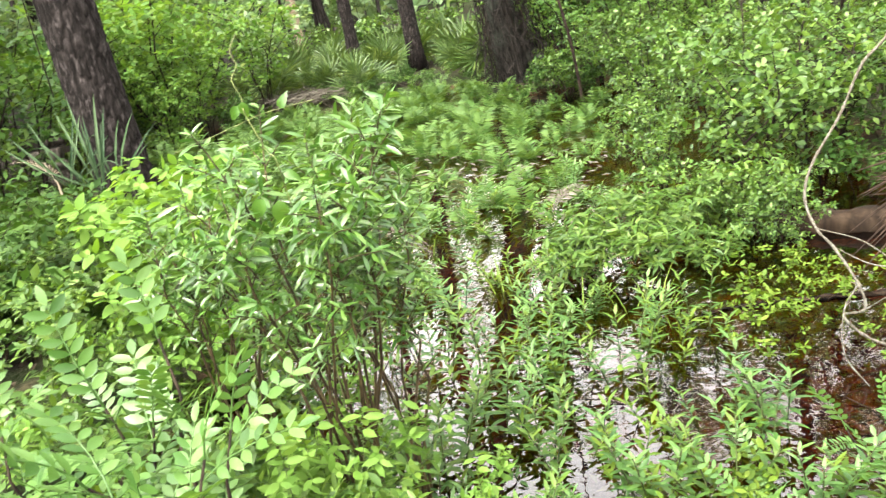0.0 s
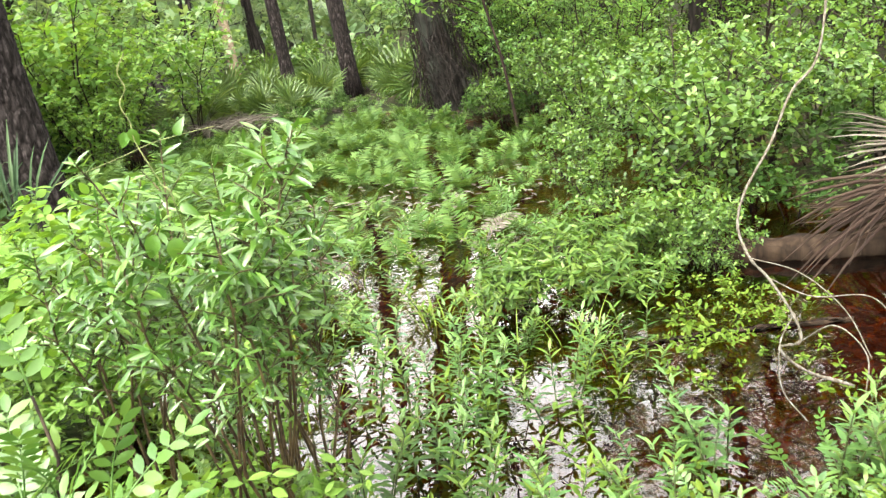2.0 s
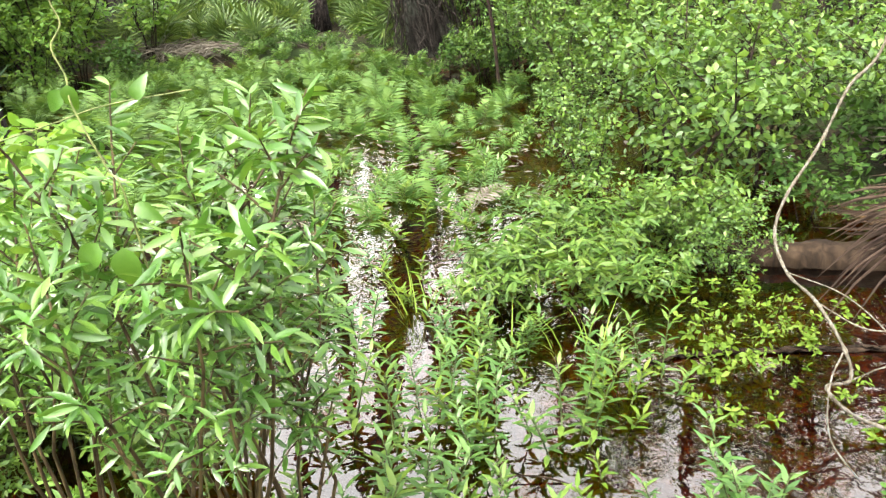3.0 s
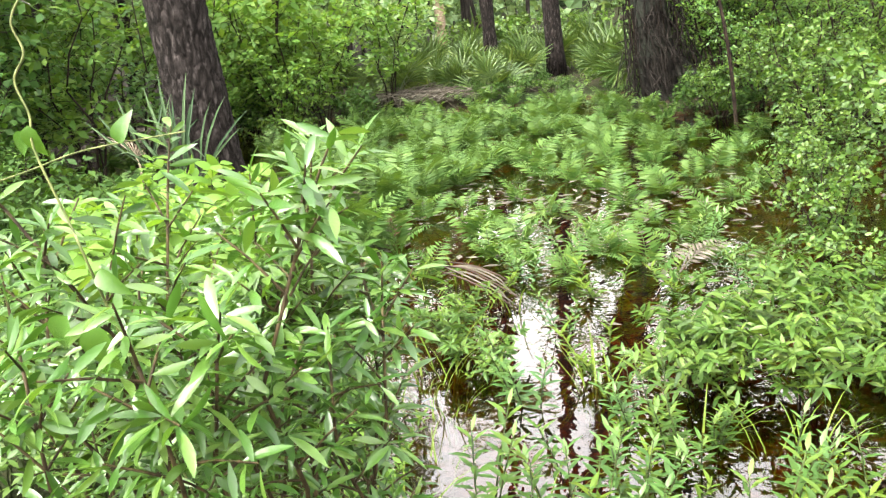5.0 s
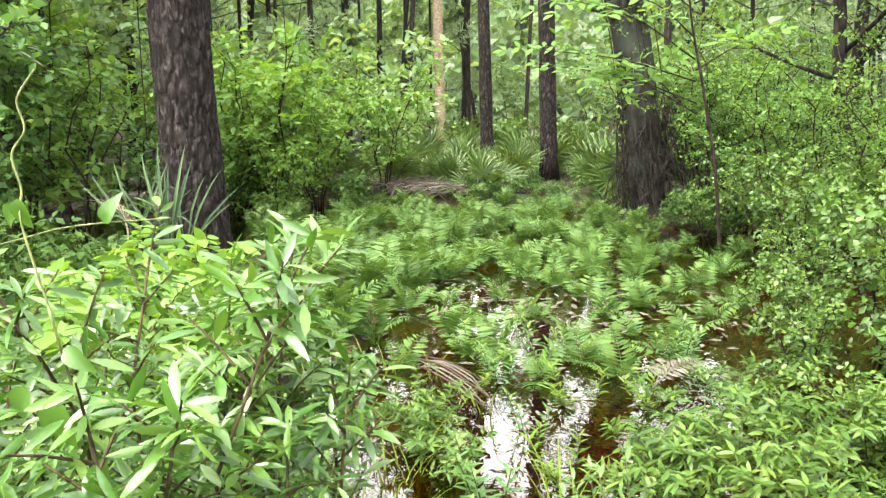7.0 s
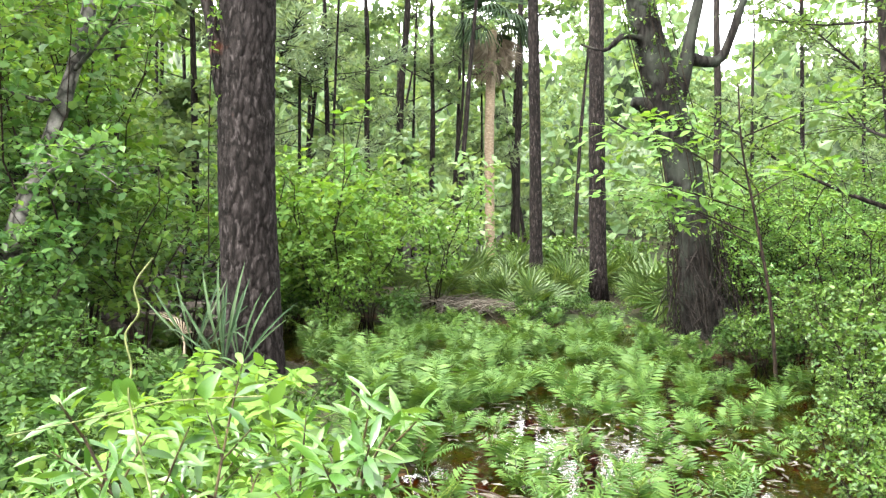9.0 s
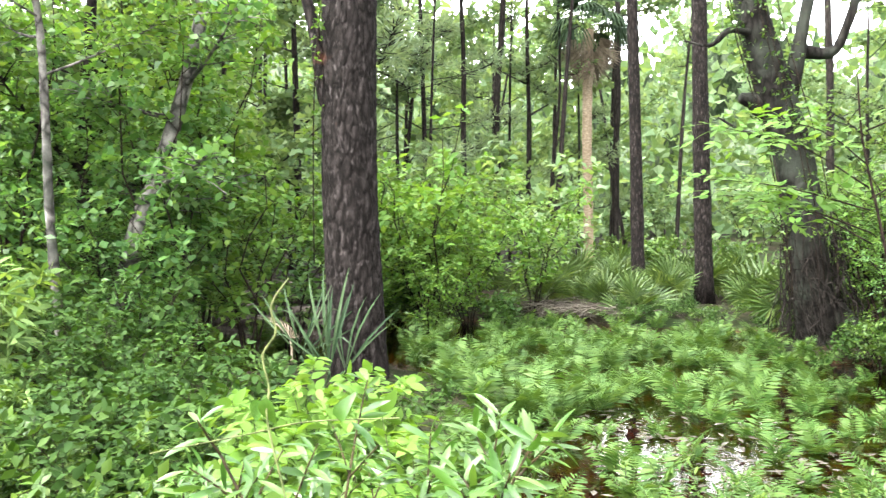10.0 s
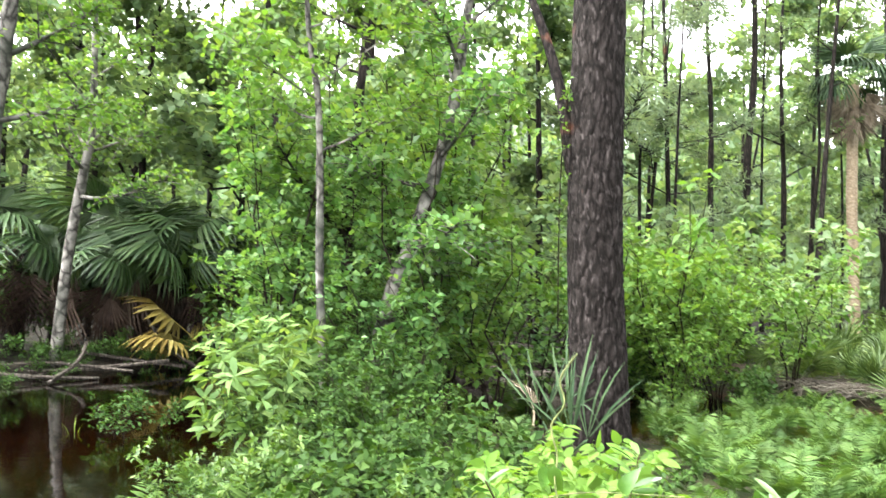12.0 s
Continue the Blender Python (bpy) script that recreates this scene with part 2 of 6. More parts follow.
def ground_material():
    m, nt, bsdf, node = material("swamp_floor")
    geo = node("NewGeometry")
    sep = node("SeparateXYZ")
    nt.links.new(geo.outputs["Position"], sep.inputs[0])
    big = node("TexNoise", Scale=0.9, Detail=6.0)
    litter = node("TexVoronoi", Scale=26.0)
    litter.feature = "F1"
    fine = node("TexNoise", Scale=45.0, Detail=6.0)
    for n in (big, litter, fine):
        nt.links.new(geo.outputs["Position"], n.inputs["Vector"])
    wet = ramp(nt, litter.outputs["Color"], [(0.15, (0.009, 0.004, 0.002)), (0.5, (0.022, 0.010, 0.004)), (0.85, (0.05, 0.024, 0.010))])
    dry = ramp(nt, litter.outputs["Color"], [(0.15, (0.004, 0.003, 0.002)), (0.5, (0.009, 0.007, 0.0045)), (0.85, (0.021, 0.015, 0.009))])
    moss = node("MixRGB")
    nt.links.new(ramp(nt, big.outputs["Fac"], [(0.45, (0, 0, 0)), (0.62, (0.75, 0.75, 0.75))]), moss.inputs[0])
    nt.links.new(dry, moss.inputs[1])
    moss.inputs[2].default_value = (0.010, 0.020, 0.005, 1)
    mix = node("MixRGB")
    lift = node("MapRange")
    lift.inputs["From Min"].default_value, lift.inputs["From Max"].default_value = -0.02, 0.05
    nt.links.new(sep.outputs["Z"], lift.inputs["Value"])
    nt.links.new(lift.outputs[0], mix.inputs[0])
    nt.links.new(wet, mix.inputs[1])
    nt.links.new(moss.outputs[0], mix.inputs[2])
    # bed darker and bluer with depth, standing in for light lost in water
    mud = node("MixRGB")
    sink = node("MapRange")
    sink.inputs["From Min"].default_value, sink.inputs["From Max"].default_value = -0.20, -0.36
    nt.links.new(sep.outputs["Z"], sink.inputs["Value"])
    nt.links.new(sink.outputs[0], mud.inputs[0])
    nt.links.new(mix.outputs[0], mud.inputs[1])
    mud.inputs[2].default_value = (0.003, 0.0045, 0.005, 1)
    # near-black floor round the west pond for its dark water, red litter elsewhere
    dark_floor, west = node("MixRGB"), node("MapRange")
    west.inputs["From Min"].default_value, west.inputs["From Max"].default_value = -5.2, -6.4
    nt.links.new(sep.outputs["X"], west.inputs["Value"])
    nt.links.new(west.outputs[0], dark_floor.inputs[0])
    nt.links.new(mud.outputs[0], dark_floor.inputs[1])
    nt.links.new(ramp(nt, litter.outputs["Color"], [(0.15, (0.004, 0.0035, 0.003)), (0.6, (0.008, 0.007, 0.005)), (0.9, (0.02, 0.016, 0.011))]), dark_floor.inputs[2])
    nt.links.new(dark_floor.outputs[0], bsdf.inputs["Base Color"])
    bump = node("Bump", Strength=0.8, Distance=0.02)
    nt.links.new(fine.outputs["Fac"], bump.inputs["Height"])
    nt.links.new(bump.outputs[0], bsdf.inputs["Normal"])
    bsdf.inputs["Roughness"].default_value = 0.95
    bsdf.inputs["Specular IOR Level"].default_value = 0.05
    return m


def water_material():
    """Clear tea-coloured water: tinted see-through below, mirror gloss by Fresnel above."""
    m, nt, bsdf, node = material("tannin_water")
    geo = node("NewGeometry")
    n = node("TexNoise", Scale=7.0, Detail=3.0)
    nt.links.new(geo.outputs["Position"], n.inputs["Vector"])
    bump = node("Bump", Strength=0.09, Distance=0.02)
    nt.links.new(n.outputs["Fac"], bump.inputs["Height"])
    tint = node("BsdfTransparent")
    tint.inputs["Color"].default_value = (0.52, 0.26, 0.10, 1)
    gloss = node("BsdfGlossy", Roughness=0.02)
    gloss.inputs["Color"].default_value = (1, 1, 1, 1)
    fres = node("Fresnel", IOR=1.68)
    nt.links.new(bump.outputs[0], gloss.inputs["Normal"])
    nt.links.new(bump.outputs[0], fres.inputs["Normal"])
    mix = node("MixShader")
    nt.links.new(fres.outputs[0], mix.inputs[0])
    nt.links.new(tint.outputs[0], mix.inputs[1])
    nt.links.new(gloss.outputs[0], mix.inputs[2])
    nt.links.new(mix.outputs[0], nt.nodes["Material Output"].inputs[0])
    return m


GROUND, WATER = ground_material(), water_material()


# ---- mesh helpers ----
def unit(v):
    v = np.asarray(v, float)
    return v / (np.linalg.norm(v, axis=-1, keepdims=True) + 1e-9)


def mesh(name, geo, mat, smooth=False):
    """A mesh from a list of (vertices, faces) pieces, faces of 3 or 4 corners."""
    verts, idx, tot, base = [], [], [], 0
    for v, f in geo:
        v = np.asarray(v, np.float32).reshape(-1, 3)
        for g in f if isinstance(f, list) else [f]:
            g = np.asarray(g, np.int32)
            idx.append((g + base).ravel())
            tot.append(np.full(len(g), g.shape[1], np.int32))
        verts.append(v)
        base += len(v)
    verts, idx, tot = np.concatenate(verts), np.concatenate(idx), np.concatenate(tot)
    me = bpy.data.meshes.new(name)
    me.vertices.add(len(verts))
    me.vertices.foreach_set("co", verts.ravel())
    me.loops.add(len(idx))
    me.loops.foreach_set("vertex_index", idx.astype(np.int32))
    me.polygons.add(len(tot))
    me.polygons.foreach_set("loop_start", np.r_[0, np.cumsum(tot)[:-1]].astype(np.int32))
    me.polygons.foreach_set("use_smooth", np.full(len(tot), smooth))
    me.update(calc_edges=True)
    me.validate()
    me.materials.append(mat)
    return me


def part(name, me, parent, label=""):
    ob = new(name, me)
    ob.parent = parent
    return tagged(ob, label)


def root(name, place, label, category, group=""):
    ob = new(name)
    ob.empty_display_size = 0.1
    ob.matrix_basis = place
    return tagged(ob, label, category, group)


def tube(pts, radii, sides=7, cap=True):
    """A tapered tube along points."""
    pts = np.asarray(pts, float)
    n = len(pts)
    radii = np.broadcast_to(np.asarray(radii, float), (n,))
    tang = unit(np.gradient(pts, axis=0))
    ref = np.array([1.0, 0.1, 0]) if abs(tang[0][0]) < 0.8 else np.array([0, 1.0, 0.1])
    side = unit(np.cross(tang, ref))
    other = np.cross(tang, side)
    a = np.linspace(0, 2 * np.pi, sides, endpoint=False)
    ring = np.cos(a)[None, :, None] * side[:, None] + np.sin(a)[None, :, None] * other[:, None]
    v = (pts[:, None] + ring * radii[:, None, None]).reshape(-1, 3)
    i, j = np.meshgrid(np.arange(n - 1), np.arange(sides), indexing="ij")
    k = (j + 1) % sides
    quads = np.stack([i * sides + j, i * sides + k, (i + 1) * sides + k, (i + 1) * sides + j], -1).reshape(-1, 4)
    if not cap:
        return v, quads
    v = np.concatenate([v, pts[:1], pts[-1:]])
    j = np.arange(sides)
    k = (j + 1) % sides
    low = np.stack([k, j, np.full(sides, n * sides)], -1)
    top = np.stack([(n - 1) * sides + j, (n - 1) * sides + k, np.full(sides, n * sides + 1)], -1)
    return v, [quads, np.concatenate([low, top])]


def webbed(main, twigs):
    """One piece out of a stem and its twigs, each twig's foot webbed to the stem."""
    mv, mf = main
    verts, groups, web, base = [mv], list(mf) if isinstance(mf, list) else [mf], [], len(mv)
    for v, f in twigs:
        k = int(np.argmin(((mv - v[0]) ** 2).sum(-1)))
        web.append((k, base, base + 1))
        groups += [g + base for g in (f if isinstance(f, list) else [f])]
        verts.append(v)
        base += len(v)
    if web:
        groups.append(np.array(web, np.int32))
    return np.concatenate(verts), groups


def spline(pts, n):
    """A smooth line of n points through the given ones."""
    pts = np.asarray(pts, float)
    m = len(pts)
    ext = np.concatenate([[2 * pts[0] - pts[1]], pts, [2 * pts[-1] - pts[-2]]])
    u = np.linspace(0, m - 1 - 1e-6, n)
    i = u.astype(int)
    f = (u - i)[:, None]
    a, b, c, d = ext[i], ext[i + 1], ext[i + 2], ext[i + 3]
    return 0.5 * (2 * b + (c - a) * f + (2 * a - 5 * b + 4 * c - d) * f**2 + (3 * b - a - 3 * c + d) * f**3)


def blade(width, stations, fold=0.25, droop=0.15, belly=0.45, blunt=0.85):
    """One leaf, 1 long along y: halves folded up from the midrib, tip drooping, widest at belly."""
    us = np.linspace(0, 1, stations)
    vs, rows = [], []
    for u in us:
        w = width * 0.5 * (np.sin(np.pi * u ** (np.log(0.5) / np.log(belly))) ** blunt if 0 < u < 1 else 0)
        z = -droop * u * u
        if u in (0.0, 1.0):
            rows.append([len(vs)] * 3)
            vs.append((0, u, z))
        else:
            rows.append([len(vs), len(vs) + 1, len(vs) + 2])
            vs += [(-w, u, z + fold * w), (0, u, z), (w, u, z + fold * w)]
    tris, quads = [], []
    for a, b in zip(rows, rows[1:]):
        for s in (0, 1):
            q = [a[s], a[s + 1], b[s + 1], b[s]]
            q = [x for i, x in enumerate(q) if x not in q[:i]]
            (tris if len(q) == 3 else quads).append(q)
    return np.array(vs, float), [np.array(f, np.int32) for f in (tris, quads) if f]


def diamond(width, fold=0.3):
    return np.array([(0, 0, 0), (width / 2, 0.45, fold * width / 2), (0, 1, -0.1), (-width / 2, 0.45, fold * width / 2)], float), [np.array([(0, 1, 2, 3)], np.int32)]


def place(tpl, pos, ahead, up, size):
    """Many copies of a leaf in one geometry: each at pos, along ahead, its face towards up."""
    tv, tf = tpl
    f = unit(ahead)
    s = unit(np.cross(f, up))
    n = np.cross(s, f)
    size = np.broadcast_to(np.asarray(size, float), (len(pos),))[:, None, None]
    v = pos[:, None] + size * (tv[None, :, 0:1] * s[:, None] + tv[None, :, 1:2] * f[:, None] + tv[None, :, 2:3] * n[:, None])
    off = (np.arange(len(pos)) * len(tv))[:, None, None]
    return v.reshape(-1, 3), [(g[None] + off).reshape(-1, g.shape[1]) for g in tf]


def sprout(rng, line, count, length, lo=0.2, rise=0.45, out=None):
    """Side twigs along a stem: their starts, ways and lengths."""
    u = np.sort(lo + (1 - lo) * rng.random(count) ** 0.8)
    u[-1] = 1.0
    at = u * (len(line) - 1)
    i = np.minimum(at.astype(int), len(line) - 2)
    p = line[i] + (line[i + 1] - line[i]) * (at - i)[:, None]
    a = rng.random() * 6.28 + np.arange(count) * 2.4
    d = np.stack([np.cos(a), np.sin(a), rise + 0.35 * rng.normal(size=count)], -1)
    t = unit(line[i + 1] - line[i])
    d = unit(d + 0.5 * t)
    d[-1] = t[-1]
    return p, d, length * (1.15 - 0.5 * u) * rng.uniform(0.7, 1.25, count)


def leaves_on(rng, p, d, length, per, tpl, size, spread=0.9, lift=0.9, lo=0.15, wild=0.45):
    """Leaves set spirally along twigs."""
    n = len(p)
    k = np.tile(np.arange(per), n)
    p, d, length = (np.repeat(x, per, 0) for x in (p, d, length))
    v = lo + (1 - lo) * (k + 0.6 + 0.4 * rng.random(n * per)) / per
    sag = np.array([0, 0, -0.25])
    pos = p + d * (length * v)[:, None] + sag * (length * v * v)[:, None]
    a = k * 2.4 + rng.random(n * per)
    s = unit(np.cross(d, np.array([0.13, 0.07, 1.0])))
    o = np.cross(s, d)
    radial = np.cos(a)[:, None] * s + np.sin(a)[:, None] * o
    ahead = unit(d * (1.15 - spread) + radial * spread + wild * 0.5 * rng.normal(size=pos.shape))
    ahead[:, 2] *= 0.7
    up = unit(np.array([0, 0, lift]) + wild * rng.normal(size=pos.shape))
    return place(tpl, pos, ahead, up, size * rng.uniform(0.65, 1.2, len(pos)))


def stem_line(rng, h, spread, i, n, wobble=0.05, pts=7, least=0.72):
    a = 6.28 * (i + 0.6 * rng.random()) / n
    r = spread * (0.25 + 0.75 * rng.random()) if n > 1 else 0.1 * spread
    top = np.array([r * np.cos(a), r * np.sin(a), h * rng.uniform(least, 1.0)])
    u = np.linspace(0, 1, pts)[:, None]
    line = np.concatenate([top[None, :2] * u**1.3, top[2] * u**0.9], -1)
    line += wobble * h * rng.normal(size=line.shape) * u * [1, 1, 0.3]
    line[:, :2] += 0.06 * spread * np.array([np.cos(a), np.sin(a)])
    return line


def shrub(name, seed, label, category, place_at, h, spread, stems, twigs, per, tpl, size, twig_len, leaf_mat, wood=BARK_TWIG,
          lo=0.2, thick=0.012, sp=0.85, rise=0.4, lift=0.9, group="", wild=0.45, whorl=False):
    """A shrub: several stems with side twigs, each stem carrying its own foliage."""
    rng = np.random.default_rng(seed)
    ob = root(name, place_at, label, category, group)
    for i in range(stems):
        line = stem_line(rng, h, spread, i, stems)
        p, d, ln = sprout(rng, line, twigs, twig_len, lo, rise)
        main, geo = tube(line, np.linspace(thick, thick * 0.3, len(line)) * rng.uniform(0.7, 1.2), 6), []
        for a, b, c in zip(p, d, ln):
            q = a + b * c * np.linspace(0, 1, 3)[:, None] + np.array([0, 0, -0.25]) * (c * np.linspace(0, 1, 3)[:, None] ** 2)
            geo.append(tube(q, [thick * 0.3, thick * 0.22, thick * 0.1], 3, False))
        s = part("stem", mesh("stem", [webbed(main, geo)], wood, True), ob)
        part("foliage", mesh("foliage", [leaves_on(rng, p, d, ln, per, tpl, size, sp, lift, 0.75 if whorl else 0.15, wild)], leaf_mat, True), s)
    return ob


def at(x, y, z=0.0, turn=0.0, s=1.0, tip=0.0):
    return Matrix.Translation((x, y, z)) @ Euler((radians(tip), 0, radians(turn))).to_matrix().to_4x4() @ Matrix.Diagonal((s, s, s, 1))


def strew(protos, spots, rng, smin=0.8, smax=1.2, ground=True, tip=6):
    """Set the prototypes out over the spots; the first ones are moved, the rest copied."""
    for k, (x, y) in enumerate(spots):
        z = (max(height(x, y), -0.12) - 0.02) if ground else 0
        m = at(x, y, z, rng.uniform(0, 360), rng.uniform(smin, smax), rng.uniform(-tip, tip))
        if k < len(protos):
            protos[k].matrix_basis = m
        else:
            copy_thing_at(protos[k % len(protos)], m)


def copy_thing_at(ob, m):
    made = copy_thing(ob, Matrix())
    made.matrix_basis = m
    return made


# ---- ground and water ----
def sig(v):
    return 1 / (1 + np.exp(-np.clip(v, -30, 30)))


def wave(x, y, f, p):
    return np.sin(f * x + 1.3 * np.sin(0.7 * f * y + p)) * np.cos(0.83 * f * y + 0.9 * np.sin(0.6 * f * x - p))


def height(x, y):
    """The lie of the land over the water's level: a flooded hollow between low banks."""
    x, y = np.asarray(x, float), np.asarray(y, float)
    edge = 0.35 * wave(x, y, 1.1, 0.4) + 0.12 * wave(x, y, 3.7, 2.0)
    near = sig((1.75 - 0.25 * np.abs(x - 0.3) * (x > 0.3) - y + 0.5 * edge) / 0.18)
    neck = sig((-1.25 - x + edge * 0.6) / 0.25) * sig((x + 5.3 - 0.95 * sig((4.3 - y) / 0.2) + edge) / 0.3) * sig((8.4 - y + edge) / 0.4)
    far = sig((y - 13.1 + edge * 1.3) / 0.3)
    left_far = sig((-x - 12.0 + 0.5 * edge) / 0.15)
    mid_left = sig((-5.6 - x + edge) / 0.4) * sig((y - 6.6 + edge) / 0.4) * sig((y + 1.1 * x + 1.2) / 0.4) * sig((10.6 - y + edge) / 0.4)
    right = sig((x - 2.5 - 0.15 * (y - 4) + edge) / 0.3)
    foot = np.clip(1.3 * np.exp(-(((x + 3.2) / 1.2) ** 2 + ((y - 7.9) / 0.9) ** 2)), 0, 1)
    oak = np.exp(-(((x - 0.9) / 1.3) ** 2 + ((y - 11.9) / 0.8) ** 2)) * 1.1
    land = 1 - (1 - near) * (1 - neck) * (1 - far) * (1 - left_far) * (1 - mid_left) * (1 - right) * (1 - foot) * (1 - np.clip(oak, 0, 1))
    bump = 0.03 * wave(x, y, 2.3, 1.0) + 0.012 * wave(x, y, 9.0, 0.3) + 0.006 * wave(x, y, 21.0, 1.3)
    deep = 0.7 * sig((-5.3 - x) / 0.2) * (1 - land)
    return -0.20 - deep + 0.34 * land + bump * (0.6 + land) + 0.012 * np.maximum(y - 16, 0)


def land():
    u = np.linspace(-1, 1, 200)
    xs = -1.5 + 9 * u + 150 * np.abs(u) ** 4 * np.sign(u)
    ys = 6.5 + 10 * u + 190 * np.abs(u) ** 4 * np.sign(u)
    gx, gy = np.meshgrid(xs, ys, indexing="ij")
    gz = height(gx, gy)
    v = np.stack([gx, gy, gz], -1).reshape(-1, 3)
    n = len(u)
    i, j = np.meshgrid(np.arange(n - 1), np.arange(n - 1), indexing="ij")
    q = np.stack([i * n + j, (i + 1) * n + j, (i + 1) * n + j + 1, i * n + j + 1], -1).reshape(-1, 4)
    tagged(new("ground", mesh("ground", [(v, q)], GROUND, True)), "reddish leaf litter and mossy mud of a flooded swamp floor", "ground", kind="structure")
    w = [(-40, -6, 0), (25, -6, 0), (25, 30, 0), (-40, 30, 0)]
    tagged(new("water", mesh("water", [(w, np.array([(0, 1, 2, 3)]))], WATER)), "still tea-brown swamp water mirroring the bright sky", "water", kind="structure")


land()
R = np.random.default_rng(11)


# ---- trees ----
def bark_trunk(name, line, radii, mat, seed, sides=56, relief=0.02, cells=900, tall=4.0, step=0.028):
    """A trunk whose bark is broken into raised plates with deep cracks between them."""
    rng = np.random.default_rng(seed)
    n = int(np.linalg.norm(np.diff(line, axis=0), axis=1).sum() / step)
    pts = spline(line, n)
    rad = np.interp(np.linspace(0, 1, n), np.linspace(0, 1, len(radii)), radii)
    v, f = tube(pts, rad, sides, False)
    v = v.reshape(n, sides, 3)
    hgt = np.cumsum(np.r_[0, np.linalg.norm(np.diff(pts, axis=0), axis=1)])
    girth = 2 * np.pi * rad.mean()
    a = np.linspace(0, girth, sides, endpoint=False)
    cu, ch = rng.random(cells) * girth, rng.random(cells) * hgt[-1]
    for k in range(n):
        near = np.abs(ch - hgt[k]) < 0.3
        du = np.abs(a[:, None] - cu[near][None])
        du = np.minimum(du, girth - du)
        dist = np.sort(np.sqrt(du**2 + ((ch[near] - hgt[k]) / tall)[None] ** 2), 1)
        plate = np.clip((dist[:, 1] - dist[:, 0]) / 0.02, 0, 1) ** 0.5 * (0.7 + 0.3 * np.clip(dist[:, 0] / 0.05, 0, 1))
        out = unit(v[k] - pts[k])
        v[k] += out * (relief * (plate - 0.6) + 0.0022 * rng.normal(size=sides))[:, None]
    return mesh(name, [(v.reshape(-1, 3), f)], mat, True)


def limb(rng, start, way, length, bend=0.2, pts=6):
    u = np.linspace(0, 1, pts)[:, None]
    side = unit(np.cross(way, rng.normal(size=3)))
    return start + unit(way) * length * u + side * bend * length * np.sin(u * 2.2) * rng.uniform(-1, 1) + np.array([0, 0, 0.12]) * length * u**2


def leafy_tree(name, seed, label, place_at, line, radii, limbs, limb_len, first, twigs, per, tpl, size, twig_len, leaf_mat, wood, category="tree", group="", rise=0.35,
               sides=9, lift=0.8, droop=False):
    """A tree: trunk, limbs as parts, and on each limb a ragged crown of leaves."""
    rng = np.random.default_rng(seed)
    ob = root(name, place_at, label, category, group)
    line = np.asarray(line, float)
    pts = spline(line, 26)
    rad = np.interp(np.linspace(0, 1, 26), np.linspace(0, 1, len(radii)), radii)
    rad = rad * (1 + 0.06 * rng.normal(size=26))
    part("trunk", mesh("trunk", [tube(pts, rad, sides)], wood, True), ob)
    for i in range(limbs):
        u = first + (1 - first) * (i + rng.random()) / limbs
        k = min(int(u * 25), 25)
        a = i * 2.4 + rng.random()
        way = np.array([np.cos(a), np.sin(a), rise + rng.uniform(-0.2, 0.5)])
        l = limb(rng, pts[k], way, limb_len * rng.uniform(0.6, 1.15) * (1.15 - 0.45 * u))
        p, d, ln = sprout(rng, l, twigs, twig_len, 0.25, -0.1 if droop else 0.25)
        main, geo = tube(l, np.linspace(rad[k] * 0.42, rad[k] * 0.08, len(l)), 6), []
        for b, c, e in zip(p, d, ln):
            geo.append(tube(np.stack([b, b + c * e * 0.55 + [0, 0, -0.03], b + c * e * 0.95 + [0, 0, -0.2 * e]]), rad[k] * np.array([0.12, 0.09, 0.05]), 3, False))
        s = part("limb", mesh("limb", [webbed(main, geo)], wood, True), ob)
        part("foliage", mesh("foliage", [leaves_on(rng, p, d, ln, per, tpl, size, 0.9, lift, 0.1, 0.7)], leaf_mat, True), s)
    return ob


